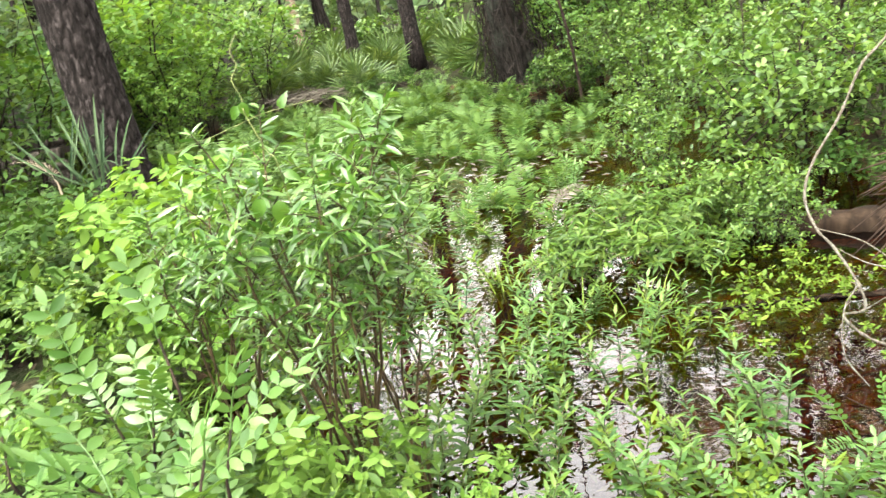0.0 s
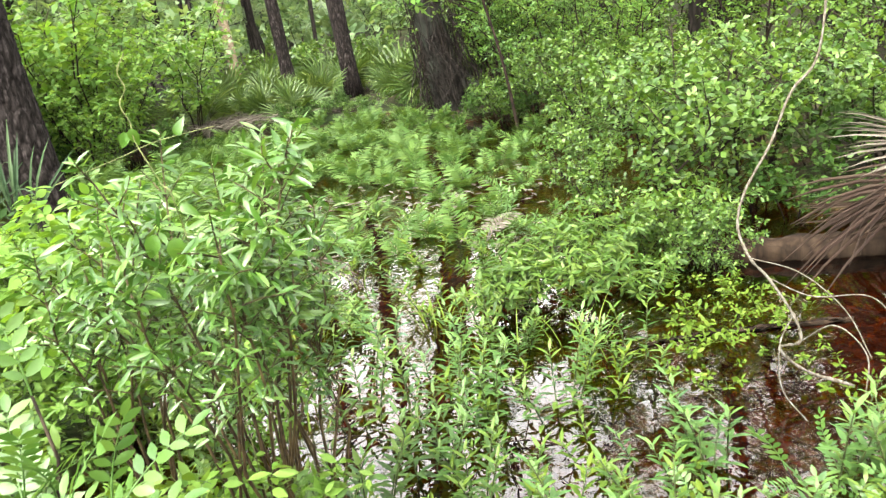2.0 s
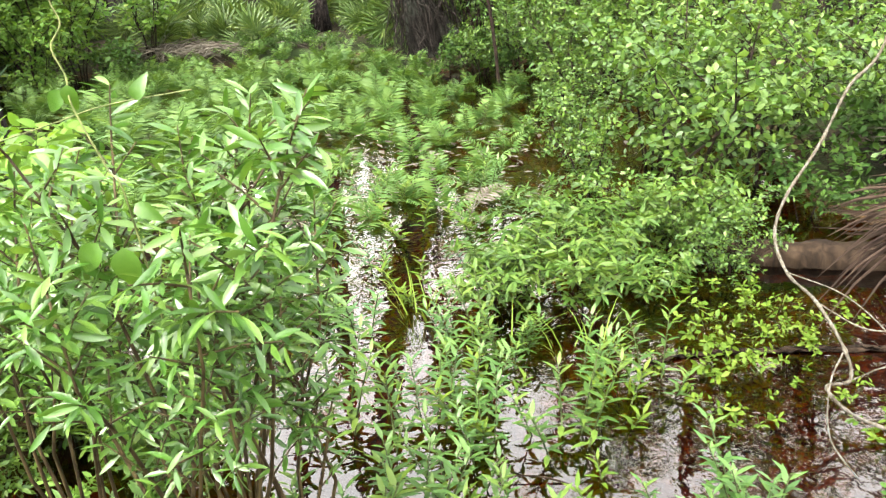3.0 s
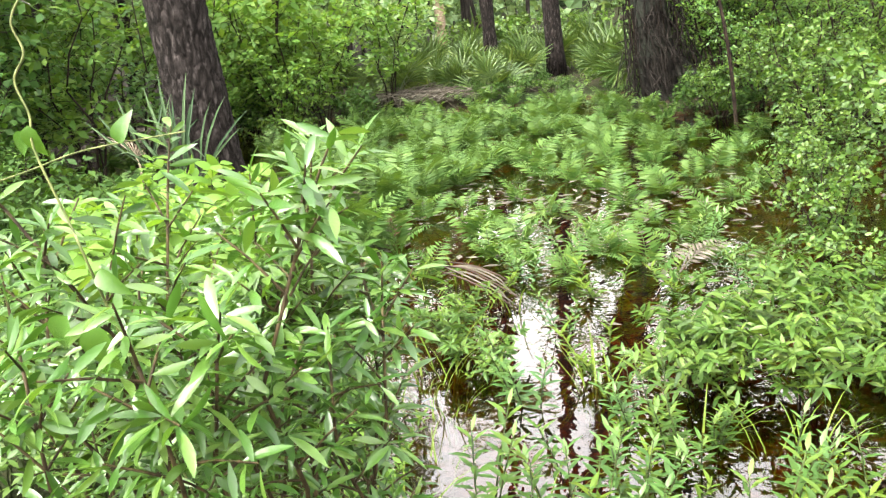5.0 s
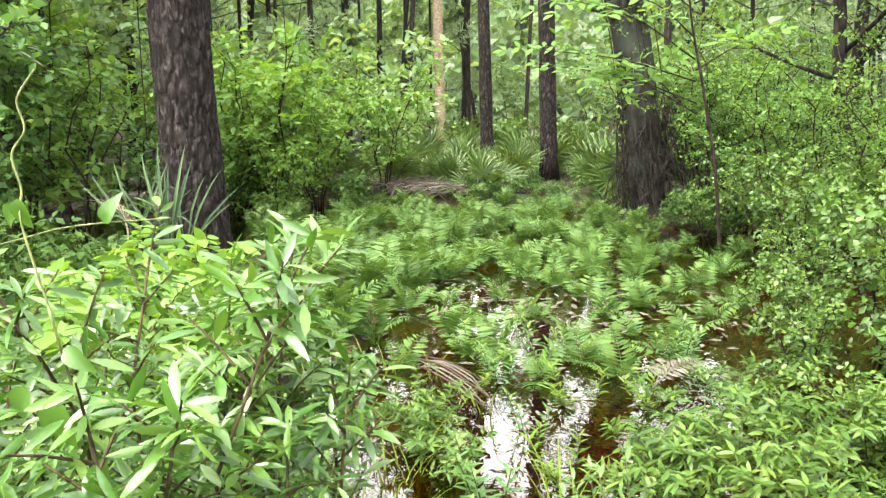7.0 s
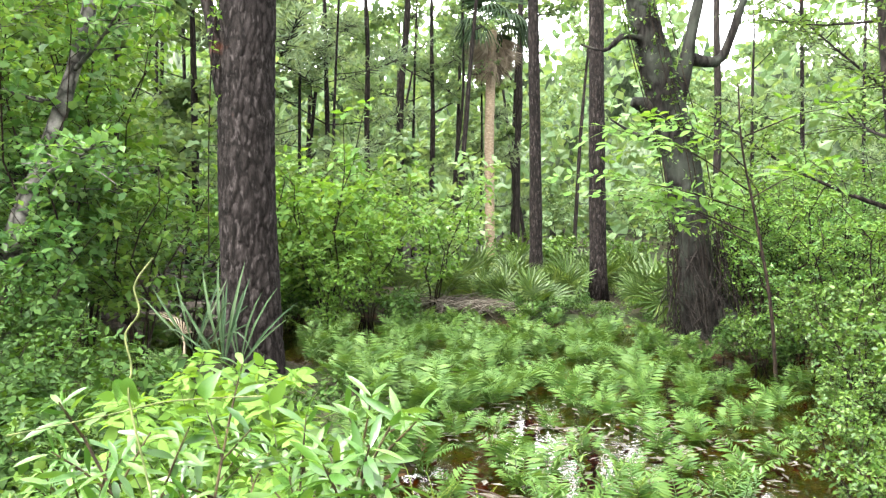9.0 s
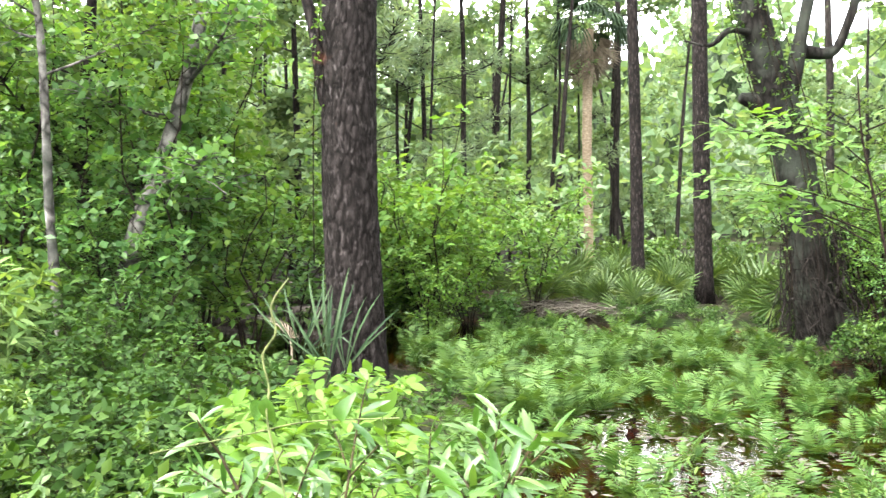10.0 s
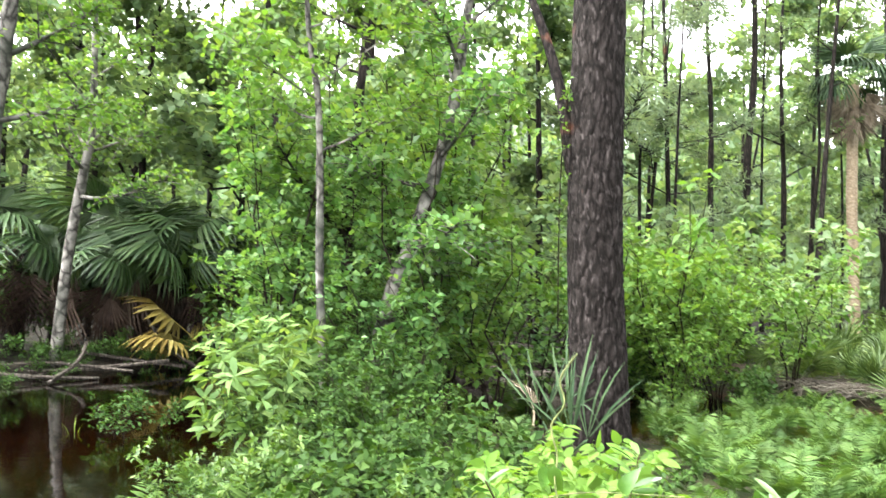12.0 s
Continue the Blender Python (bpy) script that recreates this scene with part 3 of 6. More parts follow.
def needle_tree(name, seed, label, place_at, tall, radius, first, limbs, limb_len, group="", tufts=16, needles=16, strip_width=0.042):
    """A pine: straight trunk, whorled limbs and tufts of long needles."""
    rng = np.random.default_rng(seed)
    ob = root(name, place_at, label, "pine tree", group)
    u = np.linspace(0, 1, 9)
    line = np.stack([0.012 * tall * np.sin(3 * u + seed), 0.01 * tall * np.cos(2.3 * u + seed), tall * u], -1)
    line[:, :2] -= line[0, :2]
    pts = spline(line, 40)
    rad = radius * (1.0 - 0.72 * np.linspace(0, 1, 40)) * (1 + 0.3 * np.exp(-np.linspace(0, 1, 40) * tall / 0.35)) * (1 + 0.03 * rng.normal(size=40))
    part("trunk", mesh("trunk", [tube(pts, rad, 14)], BARK_PINE, True), ob)
    strip = diamond(strip_width, 0.1)
    for i in range(limbs):
        t = first + (1 - first) * (i + rng.random()) / limbs
        k = min(int(t * 39), 39)
        a = i * 2.4 + rng.random()
        l = limb(rng, pts[k], np.array([np.cos(a), np.sin(a), rng.uniform(-0.15, 0.4)]), limb_len * rng.uniform(0.5, 1.1) * (1.2 - 0.7 * (t - first) / (1 - first)))
        p, d, ln = sprout(rng, l, tufts, 0.5, 0.3, 0.2)
        tips = p + d * ln[:, None]
        main, geo = tube(l, np.linspace(radius * 0.28, radius * 0.05, len(l)), 5), []
        for b, c in zip(p, tips):
            geo.append(tube(np.stack([b, c]), [0.012, 0.006], 3, False))
        s = part("limb", mesh("limb", [webbed(main, geo)], BARK_SLIM, True), ob)
        pos = np.repeat(tips, needles, 0)
        way = unit(np.repeat(d, needles, 0) * 0.6 + rng.normal(size=pos.shape))
        part("needles", mesh("needles", [place(strip, pos, way, rng.normal(size=pos.shape), 0.32 * rng.uniform(0.7, 1.2, len(pos)))], LEAF_NEEDLE), s)
    return ob


# the great pine, with a broken fork and creeper on its bark
pine = root("pine_tree", at(-3.34, 7.9, 0), "big pine with dark plated bark, foot flared beside a young palm", "pine tree")
pine_line = [(-0.07, -0.0, -0.25), (-0.09, 0, 0.05), (-0.13, 0, 0.7), (-0.165, -0.02, 1.43), (-0.19, -0.02, 2.32), (-0.2, 0, 3.3), (-0.18, 0.02, 5)]
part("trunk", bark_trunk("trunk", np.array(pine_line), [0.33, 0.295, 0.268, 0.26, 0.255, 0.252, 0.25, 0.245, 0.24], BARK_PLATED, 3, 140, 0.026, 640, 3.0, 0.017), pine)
part("top_trunk", mesh("top_trunk", [tube(spline([(-0.18, 0.02, 4.97), (-0.1, 0.05, 8), (0, 0.1, 11), (0.1, 0, 15)], 16), np.linspace(0.235, 0.05, 16), 16)], BARK_PINE, True), pine)
part("broken_limb", mesh("broken_limb", [tube(spline([(-0.25, -0.12, 2.45), (-0.36, -0.17, 2.75), (-0.45, -0.18, 3.3), (-0.62, -0.2, 3.9), (-0.9, -0.2, 4.6)], 14), np.linspace(0.085, 0.035, 14), 9)], BARK_PINE, True), pine)
rg = np.random.default_rng(5)
for k in range(12):
    a = 2.4 * k
    l = limb(rg, np.array([-0.05, 0.05, 8.5 + 0.5 * k]), np.array([np.cos(a), np.sin(a), 0.25]), 2.6 - 0.1 * k)
    s = part("limb", mesh("limb", [tube(l, np.linspace(0.06, 0.012, len(l)), 6)], BARK_SLIM, True), pine)
    p, d, ln = sprout(rg, l, 16, 0.5, 0.3, 0.2)
    pos = np.repeat(p + d * ln[:, None], 14, 0)
    part("needles", mesh("needles", [place(diamond(0.03, 0.1), pos, unit(np.repeat(d, 14, 0) * 0.6 + rg.normal(size=pos.shape)), rg.normal(size=pos.shape), 0.28)], LEAF_NEEDLE), s)
creep = root("creeper", at(-3.34, 7.9, 0), "thin green creeper climbing the pine bark", "vine")
cl = spline([(-0.45, -0.22, 1.2), (-0.47, -0.2, 1.9), (-0.44, -0.24, 2.5), (-0.38, -0.3, 3.0), (-0.33, -0.3, 3.5)], 20)
part("stem", mesh("stem", [tube(cl, 0.006, 5)], BARK_TWIG, True), creep)
p, d, ln = sprout(rg, cl, 34, 0.10, 0.0, 0.1)
part("foliage", mesh("foliage", [leaves_on(rg, p, d, ln, 4, blade(0.6, 3), 0.05)], LEAF_MAPLE, True), creep)

n = 900
a, r = rg.random(n) * 6.28, 0.3 + 0.75 * np.sqrt(rg.random(n))
px, py = -3.2 + 1.2 * r * np.cos(a), 7.75 + r * np.sin(a)
a = rg.random(n) * 6.28
tagged(new("pine_straw", mesh("pine_straw", [place(diamond(0.035, 0.1), np.stack([px, py, height(px, py) + 0.012 + 0.03 * rg.random(n)], -1), np.stack([np.cos(a), np.sin(a), 0.12 * rg.normal(size=n)], -1), np.array([0, 0, 1]) + 0.3 * rg.normal(size=(n, 3)), rg.uniform(0.12, 0.26, n))], DRY_FAN)),
       "brown pine straw heaped round the pine's foot", "leaf litter", kind="stuff")

# two straight pines on the far bank
for (x, y, r, sd) in ((-2.4, 17.33, 0.135, 21), (-1.05, 16.1, 0.165, 22)):
    needle_tree("pine_tree", sd, "slim straight pine with dark furrowed bark on the far bank", at(x, y, height(x, y) - 0.05), 18 + (sd % 2), r, 0.72, 9, 1.8, "pines of the far bank")

# leaning old oak with a snapped stub and a matted foot
oak = root("oak_tree", at(0.66, 12.09, 0), "leaning old oak with lichen, a snapped stub and matted foot", "oak tree")
oak_line = [(0.05, 0, -0.2), (0, 0, 0.05), (-0.11, 0, 0.7), (-0.18, 0, 1.34), (-0.34, 0, 2.33), (-0.51, -0.05, 2.97), (-0.72, -0.1, 3.68), (-0.92, -0.15, 4.5), (-1.2, -0.2, 6.2), (-1.3, 0, 9.0)]
part("trunk", bark_trunk("trunk", np.array(oak_line), [0.30, 0.26, 0.23, 0.222, 0.235, 0.235, 0.225, 0.20, 0.17, 0.12, 0.08], BARK_OAK, 8, 44, 0.016, 2000, 3.0), oak)
for pts_, r0, r1 in ((((-0.58, 0, 2.95), (-0.78, -0.1, 3.06), (-0.97, -0.18, 3.12)), 0.2, 0.06),
                     (((-0.42, 0, 3.0), (-0.31, 0.02, 3.7), (-0.19, 0.08, 4.4), (0.1, 0.2, 5.6), (0.2, 0.2, 7.2)), 0.11, 0.03),
                     (((-0.8, -0.2, 3.88), (-1.08, -0.43, 3.9), (-1.3, -0.48, 3.72), (-1.6, -0.5, 3.8)), 0.05, 0.012),
                     (((-0.35, 0.1, 3.7), (0.07, 0.35, 3.69), (0.24, 0.42, 4.02), (0.42, 0.48, 4.6), (0.9, 0.6, 5.8)), 0.085, 0.03),
                     (((-0.5, -0.15, 2.6), (-0.87, -0.41, 2.66), (-1.2, -0.5, 2.85)), 0.035, 0.01)):
    l = spline(pts_, 14)
    part("limb", mesh("limb", [tube(l, np.linspace(r0, r1, 14) * (1 + 0.08 * rg.normal(size=14)), 9)], BARK_OAK, True), oak)
for k in range(6):
    a = 2.4 * k
    l = limb(rg, np.array([-1.3 + 0.3 * k, 0.1, 8.3 + 0.3 * k]), np.array([np.cos(a), np.sin(a), 0.3]), 2.2)
    s = part("limb", mesh("limb", [tube(l, np.linspace(0.06, 0.012, len(l)), 6)], BARK_OAK, True), oak)
    p, d, ln = sprout(rg, l, 18, 0.7, 0.3, 0.2)
    part("foliage", mesh("foliage", [leaves_on(rg, p, d, ln, 9, diamond(0.5), 0.10)], LEAF_FAR), s)
buttress = tube(spline([(0.34, -0.06, -0.25), (0.32, -0.04, 0.15), (0.24, 0, 0.4), (0.06, 0.02, 0.7)], 18), np.interp(np.linspace(0, 1, 18), [0, 0.4, 0.75, 1], [0.2, 0.17, 0.12, 0.06]), 14)
part("buttress", mesh("buttress", [(buttress[0] + 0.018 * rg.normal(size=buttress[0].shape), buttress[1])], BARK_OAK, True), oak, "dark matted root buttress")
# dead hanging twigs and roots matted round its foot
mat_geo = []
for k in range(300):
    a, r = rg.random() * 6.28, 0.24 + 0.14 * rg.random()
    z0 = rg.uniform(0.25, 1.7)
    b = np.array([r * np.cos(a) - 0.12, r * np.sin(a), z0])
    e = np.array([b[0] * 1.15 + 0.12 + 0.12 * rg.normal(), b[1] * 1.2 + 0.1 * rg.normal(), max(z0 - 1.2 * rg.random(), -0.02)])
    mat_geo.append(tube(spline([b, (b + e) / 2 + 0.08 * rg.normal(size=3), e], 7), np.linspace(0.007, 0.003, 7), 4, False))
tagged(part("twig_mat", mesh("twig_mat", mat_geo, BARK_SLIM, True), oak, "dry dark twigs hanging round the foot"), kind="stuff")
iv = root("ivy", at(0.66, 12.09, 0), "leafy creeper clothing the leaning oak trunk", "vine")
for k in range(5):
    l = spline(np.array(oak_line[2:8]) + np.array([0.3 * np.cos(k * 1.3), -0.22 - 0.05 * k % 0.2, 0]), 20)
    s = part("stem", mesh("stem", [tube(l, 0.007, 5)], BARK_TWIG, True), iv)
    p, d, ln = sprout(rg, l, 40, 0.18, 0.1, 0.0)
    part("foliage", mesh("foliage", [leaves_on(rg, p, d, ln, 4, diamond(0.6), 0.06)], LEAF_BROAD), s)


# cabbage palms
def fan(rng, segs=22, arc=250, length=0.55, width=0.05, sag=0.25, petiole=0.6, loose=0.0):
    """A fan leaf at its petiole's end: pleated segments radiating from the hub. Petiole along +y from the origin."""
    geo, stalk = [], []
    a = np.radians(np.linspace(-arc / 2, arc / 2, segs))
    hub = np.array([0, petiole, 0.0])
    for i, b in enumerate(a + (np.radians(loose) * rng.normal(size=segs) if loose else 0)):
        L = length * (1 - 0.25 * abs(b) / math.pi) * rng.uniform(0.88 - 0.02 * loose, 1.06)
        w = np.array([math.sin(b), math.cos(b), 0])
        s = np.array([math.cos(b), -math.sin(b), 0])
        rise = 0.05 * (i % 2)
        u = np.array([0.04, 0.5, 0.8, 1.0])
        droop = np.array([0, 0, -1]) * (sag * L)
        mid = hub + w * (u * L)[:, None] + droop * (u**2.5)[:, None] + np.array([0, 0, 0.15]) * (u * (1 - u))[:, None] * L
        half = width * np.array([0.12, 0.8, 0.55, 0.05]) * length / 0.55
        lift = np.array([0, 0, 1]) * (half * 0.5)[:, None]
        v = np.concatenate([mid - s * half[:, None] + lift, mid, mid + s * half[:, None] + lift])
        q = []
        for k in range(3):
            q += [(k, 4 + k, 5 + k, k + 1), (4 + k, 8 + k, 9 + k, 5 + k)]
        geo.append((v, np.array(q, np.int32)))
    stalk.append(tube([(0, 0, 0), (0, petiole * 0.5, 0.02), (0, petiole, 0)], [0.012, 0.009, 0.006], 5))
    return stalk + geo


def fan_plant(name, seed, label, place_at, fans, length, petiole, leaf_mat, rise=(35, 80), dead=0, group="", width=0.05, sag=0.25, segs=20, category="palmetto", arc=250, dead_mat=None, twist=25, foot=0.12):
    rng = np.random.default_rng(seed)
    ob = root(name, place_at, label, category, group)
    kinds = [mesh("fan_leaf", fan(rng, segs, arc, length, width, sag * rng.uniform(0.6, 1.5), petiole=petiole), leaf_mat) for _ in range(3)]
    gone = [mesh("dead_fan_leaf", fan(rng, segs // 2, 80, length, width * 0.4, 0.35 + sag, petiole=petiole), dead_mat or DRY_FAN) for _ in range(2)] if dead else []
    for k in range(fans + dead):
        f = part("fan_leaf" if k < fans else "dead_fan_leaf", kinds[k % 3] if k < fans else gone[k % 2], ob, "" if k < fans else "brown dead fan leaf")
        e = rng.uniform(*rise) if k < fans else rng.uniform(-72, -30)
        f.matrix_basis = pose(0, 0, foot if k < fans else foot + 0.1, 0, 0, k * 137.5 + rng.uniform(-20, 20)) @ pose(0, 0, 0, e, rng.uniform(-twist, twist), 0) @ Matrix.Diagonal((*[rng.uniform(0.8, 1.1)] * 3, 1))
    return ob


cab = root("cabbage_palm", at(-5.42, 26.2, 0.25), "tall cabbage palm with pale trunk and hanging dead skirt", "palm tree")
part("trunk", mesh("trunk", [tube(spline([(0.05, 0, -0.2), (0, 0, 2), (-0.05, 0, 4), (-0.02, 0, 7.25)], 30), 0.15 * (1 + 0.03 * rg.normal(size=30)), 14)], BARK_PALM, True), cab)
green_fan = [mesh("fan_leaf", fan(rg, 16, 150, 0.85, 0.028, 0.9, petiole=0.7), LEAF_BLUE) for _ in range(3)]
brown_fan = [mesh("dead_fan_leaf", fan(rg, 12, 70, 0.72, 0.020, 0.35, petiole=0.55), DRY_PALE) for _ in range(2)]
for k in range(20):
    f = part("fan_leaf", green_fan[k % 3], cab)
    f.matrix_basis = pose(0, 0, 7.4, 0, 0, k * 137.5) @ pose(0, 0, 0, rg.uniform(-15, 80), rg.uniform(-20, 20), 0)
for k in range(34):
    f = part("dead_fan_leaf", brown_fan[k % 2], cab, "grey-brown hanging dead fan leaf")
    f.matrix_basis = pose(0, 0, 7.4 - 0.025 * k, 0, 0, k * 137.5) @ pose(0, 0, 0, rg.uniform(-88, -62), rg.uniform(-45, 45), 0)

# slim trees of the wood behind
DIA, DIAW = diamond(0.5), diamond(0.82)
U9 = np.linspace(0, 1, 7)


def slim_line(seed, tall, lean):
    r = np.random.default_rng(seed)
    return np.stack([lean * U9 + 0.02 * tall * np.sin(2.5 * U9 + seed), 0.015 * tall * np.cos(3 * U9 + seed) * U9, tall * U9], -1) + 0.006 * tall * r.normal(size=(7, 3)) * U9[:, None]


WOOD = "slim trees of the wood behind"
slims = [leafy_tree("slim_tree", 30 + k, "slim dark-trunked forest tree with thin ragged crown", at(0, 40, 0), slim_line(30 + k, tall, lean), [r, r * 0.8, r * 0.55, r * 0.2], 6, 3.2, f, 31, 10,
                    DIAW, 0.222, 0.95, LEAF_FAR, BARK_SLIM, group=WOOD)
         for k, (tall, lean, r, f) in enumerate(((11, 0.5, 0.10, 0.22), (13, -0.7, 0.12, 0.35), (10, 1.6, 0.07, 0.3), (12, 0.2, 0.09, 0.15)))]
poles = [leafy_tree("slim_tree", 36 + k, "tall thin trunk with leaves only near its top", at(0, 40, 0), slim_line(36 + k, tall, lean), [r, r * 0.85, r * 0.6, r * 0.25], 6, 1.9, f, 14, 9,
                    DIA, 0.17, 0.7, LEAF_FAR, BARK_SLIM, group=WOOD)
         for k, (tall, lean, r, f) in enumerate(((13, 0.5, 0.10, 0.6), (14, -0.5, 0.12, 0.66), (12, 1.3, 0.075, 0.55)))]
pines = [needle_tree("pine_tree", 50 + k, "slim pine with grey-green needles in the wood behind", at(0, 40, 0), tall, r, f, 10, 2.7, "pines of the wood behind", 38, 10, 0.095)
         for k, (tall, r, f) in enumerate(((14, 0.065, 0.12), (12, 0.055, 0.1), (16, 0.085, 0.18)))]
fixed = [(-11.2, 24.9, "p"), (-7.9, 19.7, "p"), (-7.9, 21.8, "t"), (-7.45, 24.0, "t"), (-6.9, 26.3, "t"), (-7.7, 30.3, "s"), (-5.55, 23.6, "t"), (-5.0, 28.6, "t"), (-5.9, 32, "s"), (-3.2, 29.6, "t"),
         (1.3, 24.7, "t"), (3.9, 27.7, "p"), (5.2, 25.6, "p"), (6.8, 25.9, "p"), (-9.2, 22.4, "p"), (-10.3, 22.6, "s"), (-12.5, 20.5, "p"), (-9.8, 21.9, "p"), (-8.6, 17.9, "p"),
         (-11.5, 12.6, "s"), (-16.5, 10.5, "s"), (-17.5, 8.0, "s"), (-16.8, 6.0, "s"),
         (-8.2, 27.0, "p"), (-6.4, 29.0, "p"), (-13.4, 26.0, "p")]
for k in range(30):
    a, r = math.radians(R.uniform(-30, 78)), R.uniform(24, 46)
    x, y = 0.2 - r * math.sin(a), 1.2 + r * math.cos(a)
    if -5.5 < x < 2.0 and r < 44:
        continue
    fixed.append((x, y, "sp"[k % 4 == 0]))
used = {"s": 0, "p": 0, "t": 0}
for x, y, kind in fixed:
    protos = {"s": slims, "p": pines, "t": poles}[kind]
    m = at(x, y, float(height(x, y)) - 0.08, R.uniform(0, 360), R.uniform(0.85, 1.15) * (1 + max(y - 26, 0) / 60))
    if used[kind] < len(protos):
        protos[used[kind]].matrix_basis = m
    else:
        copy_thing_at(protos[used[kind] % len(protos)], m)
    used[kind] += 1

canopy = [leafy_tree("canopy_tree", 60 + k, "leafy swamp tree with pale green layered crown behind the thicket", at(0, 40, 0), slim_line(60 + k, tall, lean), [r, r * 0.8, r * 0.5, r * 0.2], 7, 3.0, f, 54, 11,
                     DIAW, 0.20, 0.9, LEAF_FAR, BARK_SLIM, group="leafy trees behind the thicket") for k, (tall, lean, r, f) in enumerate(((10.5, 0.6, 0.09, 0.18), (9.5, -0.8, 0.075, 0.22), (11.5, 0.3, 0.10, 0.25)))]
behind = [(33, 19), (37, 15.5), (41, 18), (45, 15), (48, 18.5), (51, 15.5), (54, 19), (57, 21), (60, 17.5), (63, 20), (66, 18), (70, 19), (29, 24), (36, 23)]
strew(canopy, [(0.2 - r * math.sin(math.radians(a)), 1.2 + r * math.cos(math.radians(a))) for a, r in behind], R, 0.9, 1.15, tip=3)

# thicket by the pond: mottled slim trunks, one leaning, with low leafy crowns
thick = "thicket trees by the pond"
T1 = [(-6.0, 6.85, -0.1), (-6.07, 6.76, 1.5), (-6.06, 6.71, 2.57), (-6.07, 6.66, 3.45), (-6.15, 6.54, 4.5), (-6.1, 6.4, 7.0)]
T2 = [(-7.37, 8.55, -0.1), (-7.39, 8.46, 1.3), (-7.41, 8.41, 2.3), (-7.35, 8.42, 3.2), (-7.25, 8.44, 4.3), (-7.0, 8.6, 7.5)]
T3 = [(-6.21, 7.56, -0.1), (-6.08, 7.64, 0.8), (-5.91, 7.73, 1.6), (-5.71, 7.86, 2.23), (-5.42, 8.05, 3.5), (-5.31, 8.1, 4.4), (-5.1, 8.3, 6.5)]
T4 = [(-9.7, 4.85, -0.1), (-9.62, 4.88, 2), (-9.52, 4.93, 3.7), (-9.3, 5.0, 5.2), (-9.0, 5.2, 8)]
T5 = [(-12.87, 7.26, 0.0), (-12.68, 7.33, 1.9), (-12.46, 7.44, 3.36), (-12.35, 7.49, 4.2), (-12.2, 7.3, 7.8)]
for k, (line, r, mat, lm, nl, ll, f) in enumerate(((T1, 0.043, BARK_PALE, LEAF_MAPLE, 10, 1.4, 0.5), (T2, 0.10, BARK_SLIM, LEAF_MAPLE, 11, 1.6, 0.25), (T3, 0.10, BARK_PALE, LEAF_DARK, 11, 1.5, 0.3),
                                                   (T4, 0.11, BARK_PALE, LEAF_MAPLE, 12, 1.6, 0.45), (T5, 0.085, BARK_PALE, LEAF_MAPLE, 12, 1.9, 0.4))):
    base = np.array([line[0][0], line[0][1], 0])
    leafy_tree("thicket_tree", 70 + k, "slim thicket tree with mottled pale bark and layered leaves", at(*base), np.array(line) - base, [r * 1.15, r, r * 0.85, r * 0.65, r * 0.3], nl, ll, f, 24, 11,
               blade(0.62, 3, 0.2), 0.105, 0.6, lm, mat, group=thick, rise=0.2)


# ---- thicket shrubs and distant undergrowth ----
OVAL3, OVAL4 = blade(0.52, 3, 0.2), blade(0.5, 4, 0.22, 0.12, 0.52)
OBOV3, OBOV4 = blade(0.55, 3, 0.2, 0.12, 0.62), blade(0.52, 4, 0.24, 0.2, 0.63, 0.75)


def spots(rng, n, x0, x1, y0, y1, keep=lambda x, y: True):
    out = []
    while len(out) < n:
        x, y = rng.uniform(x0, x1), rng.uniform(y0, y1)
        if keep(x, y):
            out.append((x, y))
    return out


dark = [shrub("thicket_shrub", 90 + k, "dense dark-green broadleaf shrub of the pond thicket", "shrub", at(0, 30), h, sp, 6, 17, 10, OVAL3, 0.11, 0.42, lm, group="shrubs of the pond thicket")
        for k, (h, sp, lm) in enumerate(((1.9, 0.9, LEAF_DARK), (1.5, 1.0, LEAF_BANK_SHADED), (2.3, 0.9, LEAF_MAPLE)))]
strew(dark, [(-5.6, 7.4), (-6.6, 7.0), (-5.2, 8.6), (-6.3, 8.6), (-7.2, 7.2), (-8.1, 8.4), (-8.6, 9.4), (-6.9, 9.8), (-9.6, 8.9), (-5.5, 9.9), (-10.4, 10.2), (-9.3, 11.6)], R)
tallt = [shrub("thicket_sapling", 96 + k, "tall dark-leaved sapling of the pond thicket", "sapling", at(0, 30), h, sp, 5, 32, 12, DIAW, 0.105, 0.6, lm, group="saplings of the pond thicket", thick=0.015, lo=0.06)
         for k, (h, sp, lm) in enumerate(((4.2, 1.0, LEAF_DARK), (3.6, 1.1, LEAF_DARK), (4.6, 1.0, LEAF_MAPLE)))]
strew(tallt, [(-5.7, 7.9), (-6.6, 7.6), (-6.4, 9.2), (-7.7, 7.5), (-8.3, 8.6), (-7.4, 9.6), (-8.6, 8.2), (-9.8, 10.4), (-8.4, 10.8)], R, 0.85, 1.15)
soft = [shrub("sapling", 100 + k, "bright green leafy sapling shrub at the water's edge", "shrub", at(0, 30), h, sp, 5, 20, 10, OVAL3, 0.135, 0.5, LEAF_MAPLE, group="saplings behind the great pine", thick=0.014, lo=0.12)
        for k, (h, sp) in enumerate(((2.6, 0.9), (2.2, 1.0), (1.7, 0.8)))]
strew(soft, [(-4.7, 12.3), (-4.15, 12.6), (-5.5, 12.4), (-5.0, 13.4), (-6.6, 13.4), (-4.9, 14.4), (-7.6, 14.6), (-6.0, 15.2), (-8.8, 13.6), (-10.0, 14.8), (-4.3, 11.6), (-5.4, 11.5), (-3.4, 13.5)], R, 0.6, 1.25, tip=9)
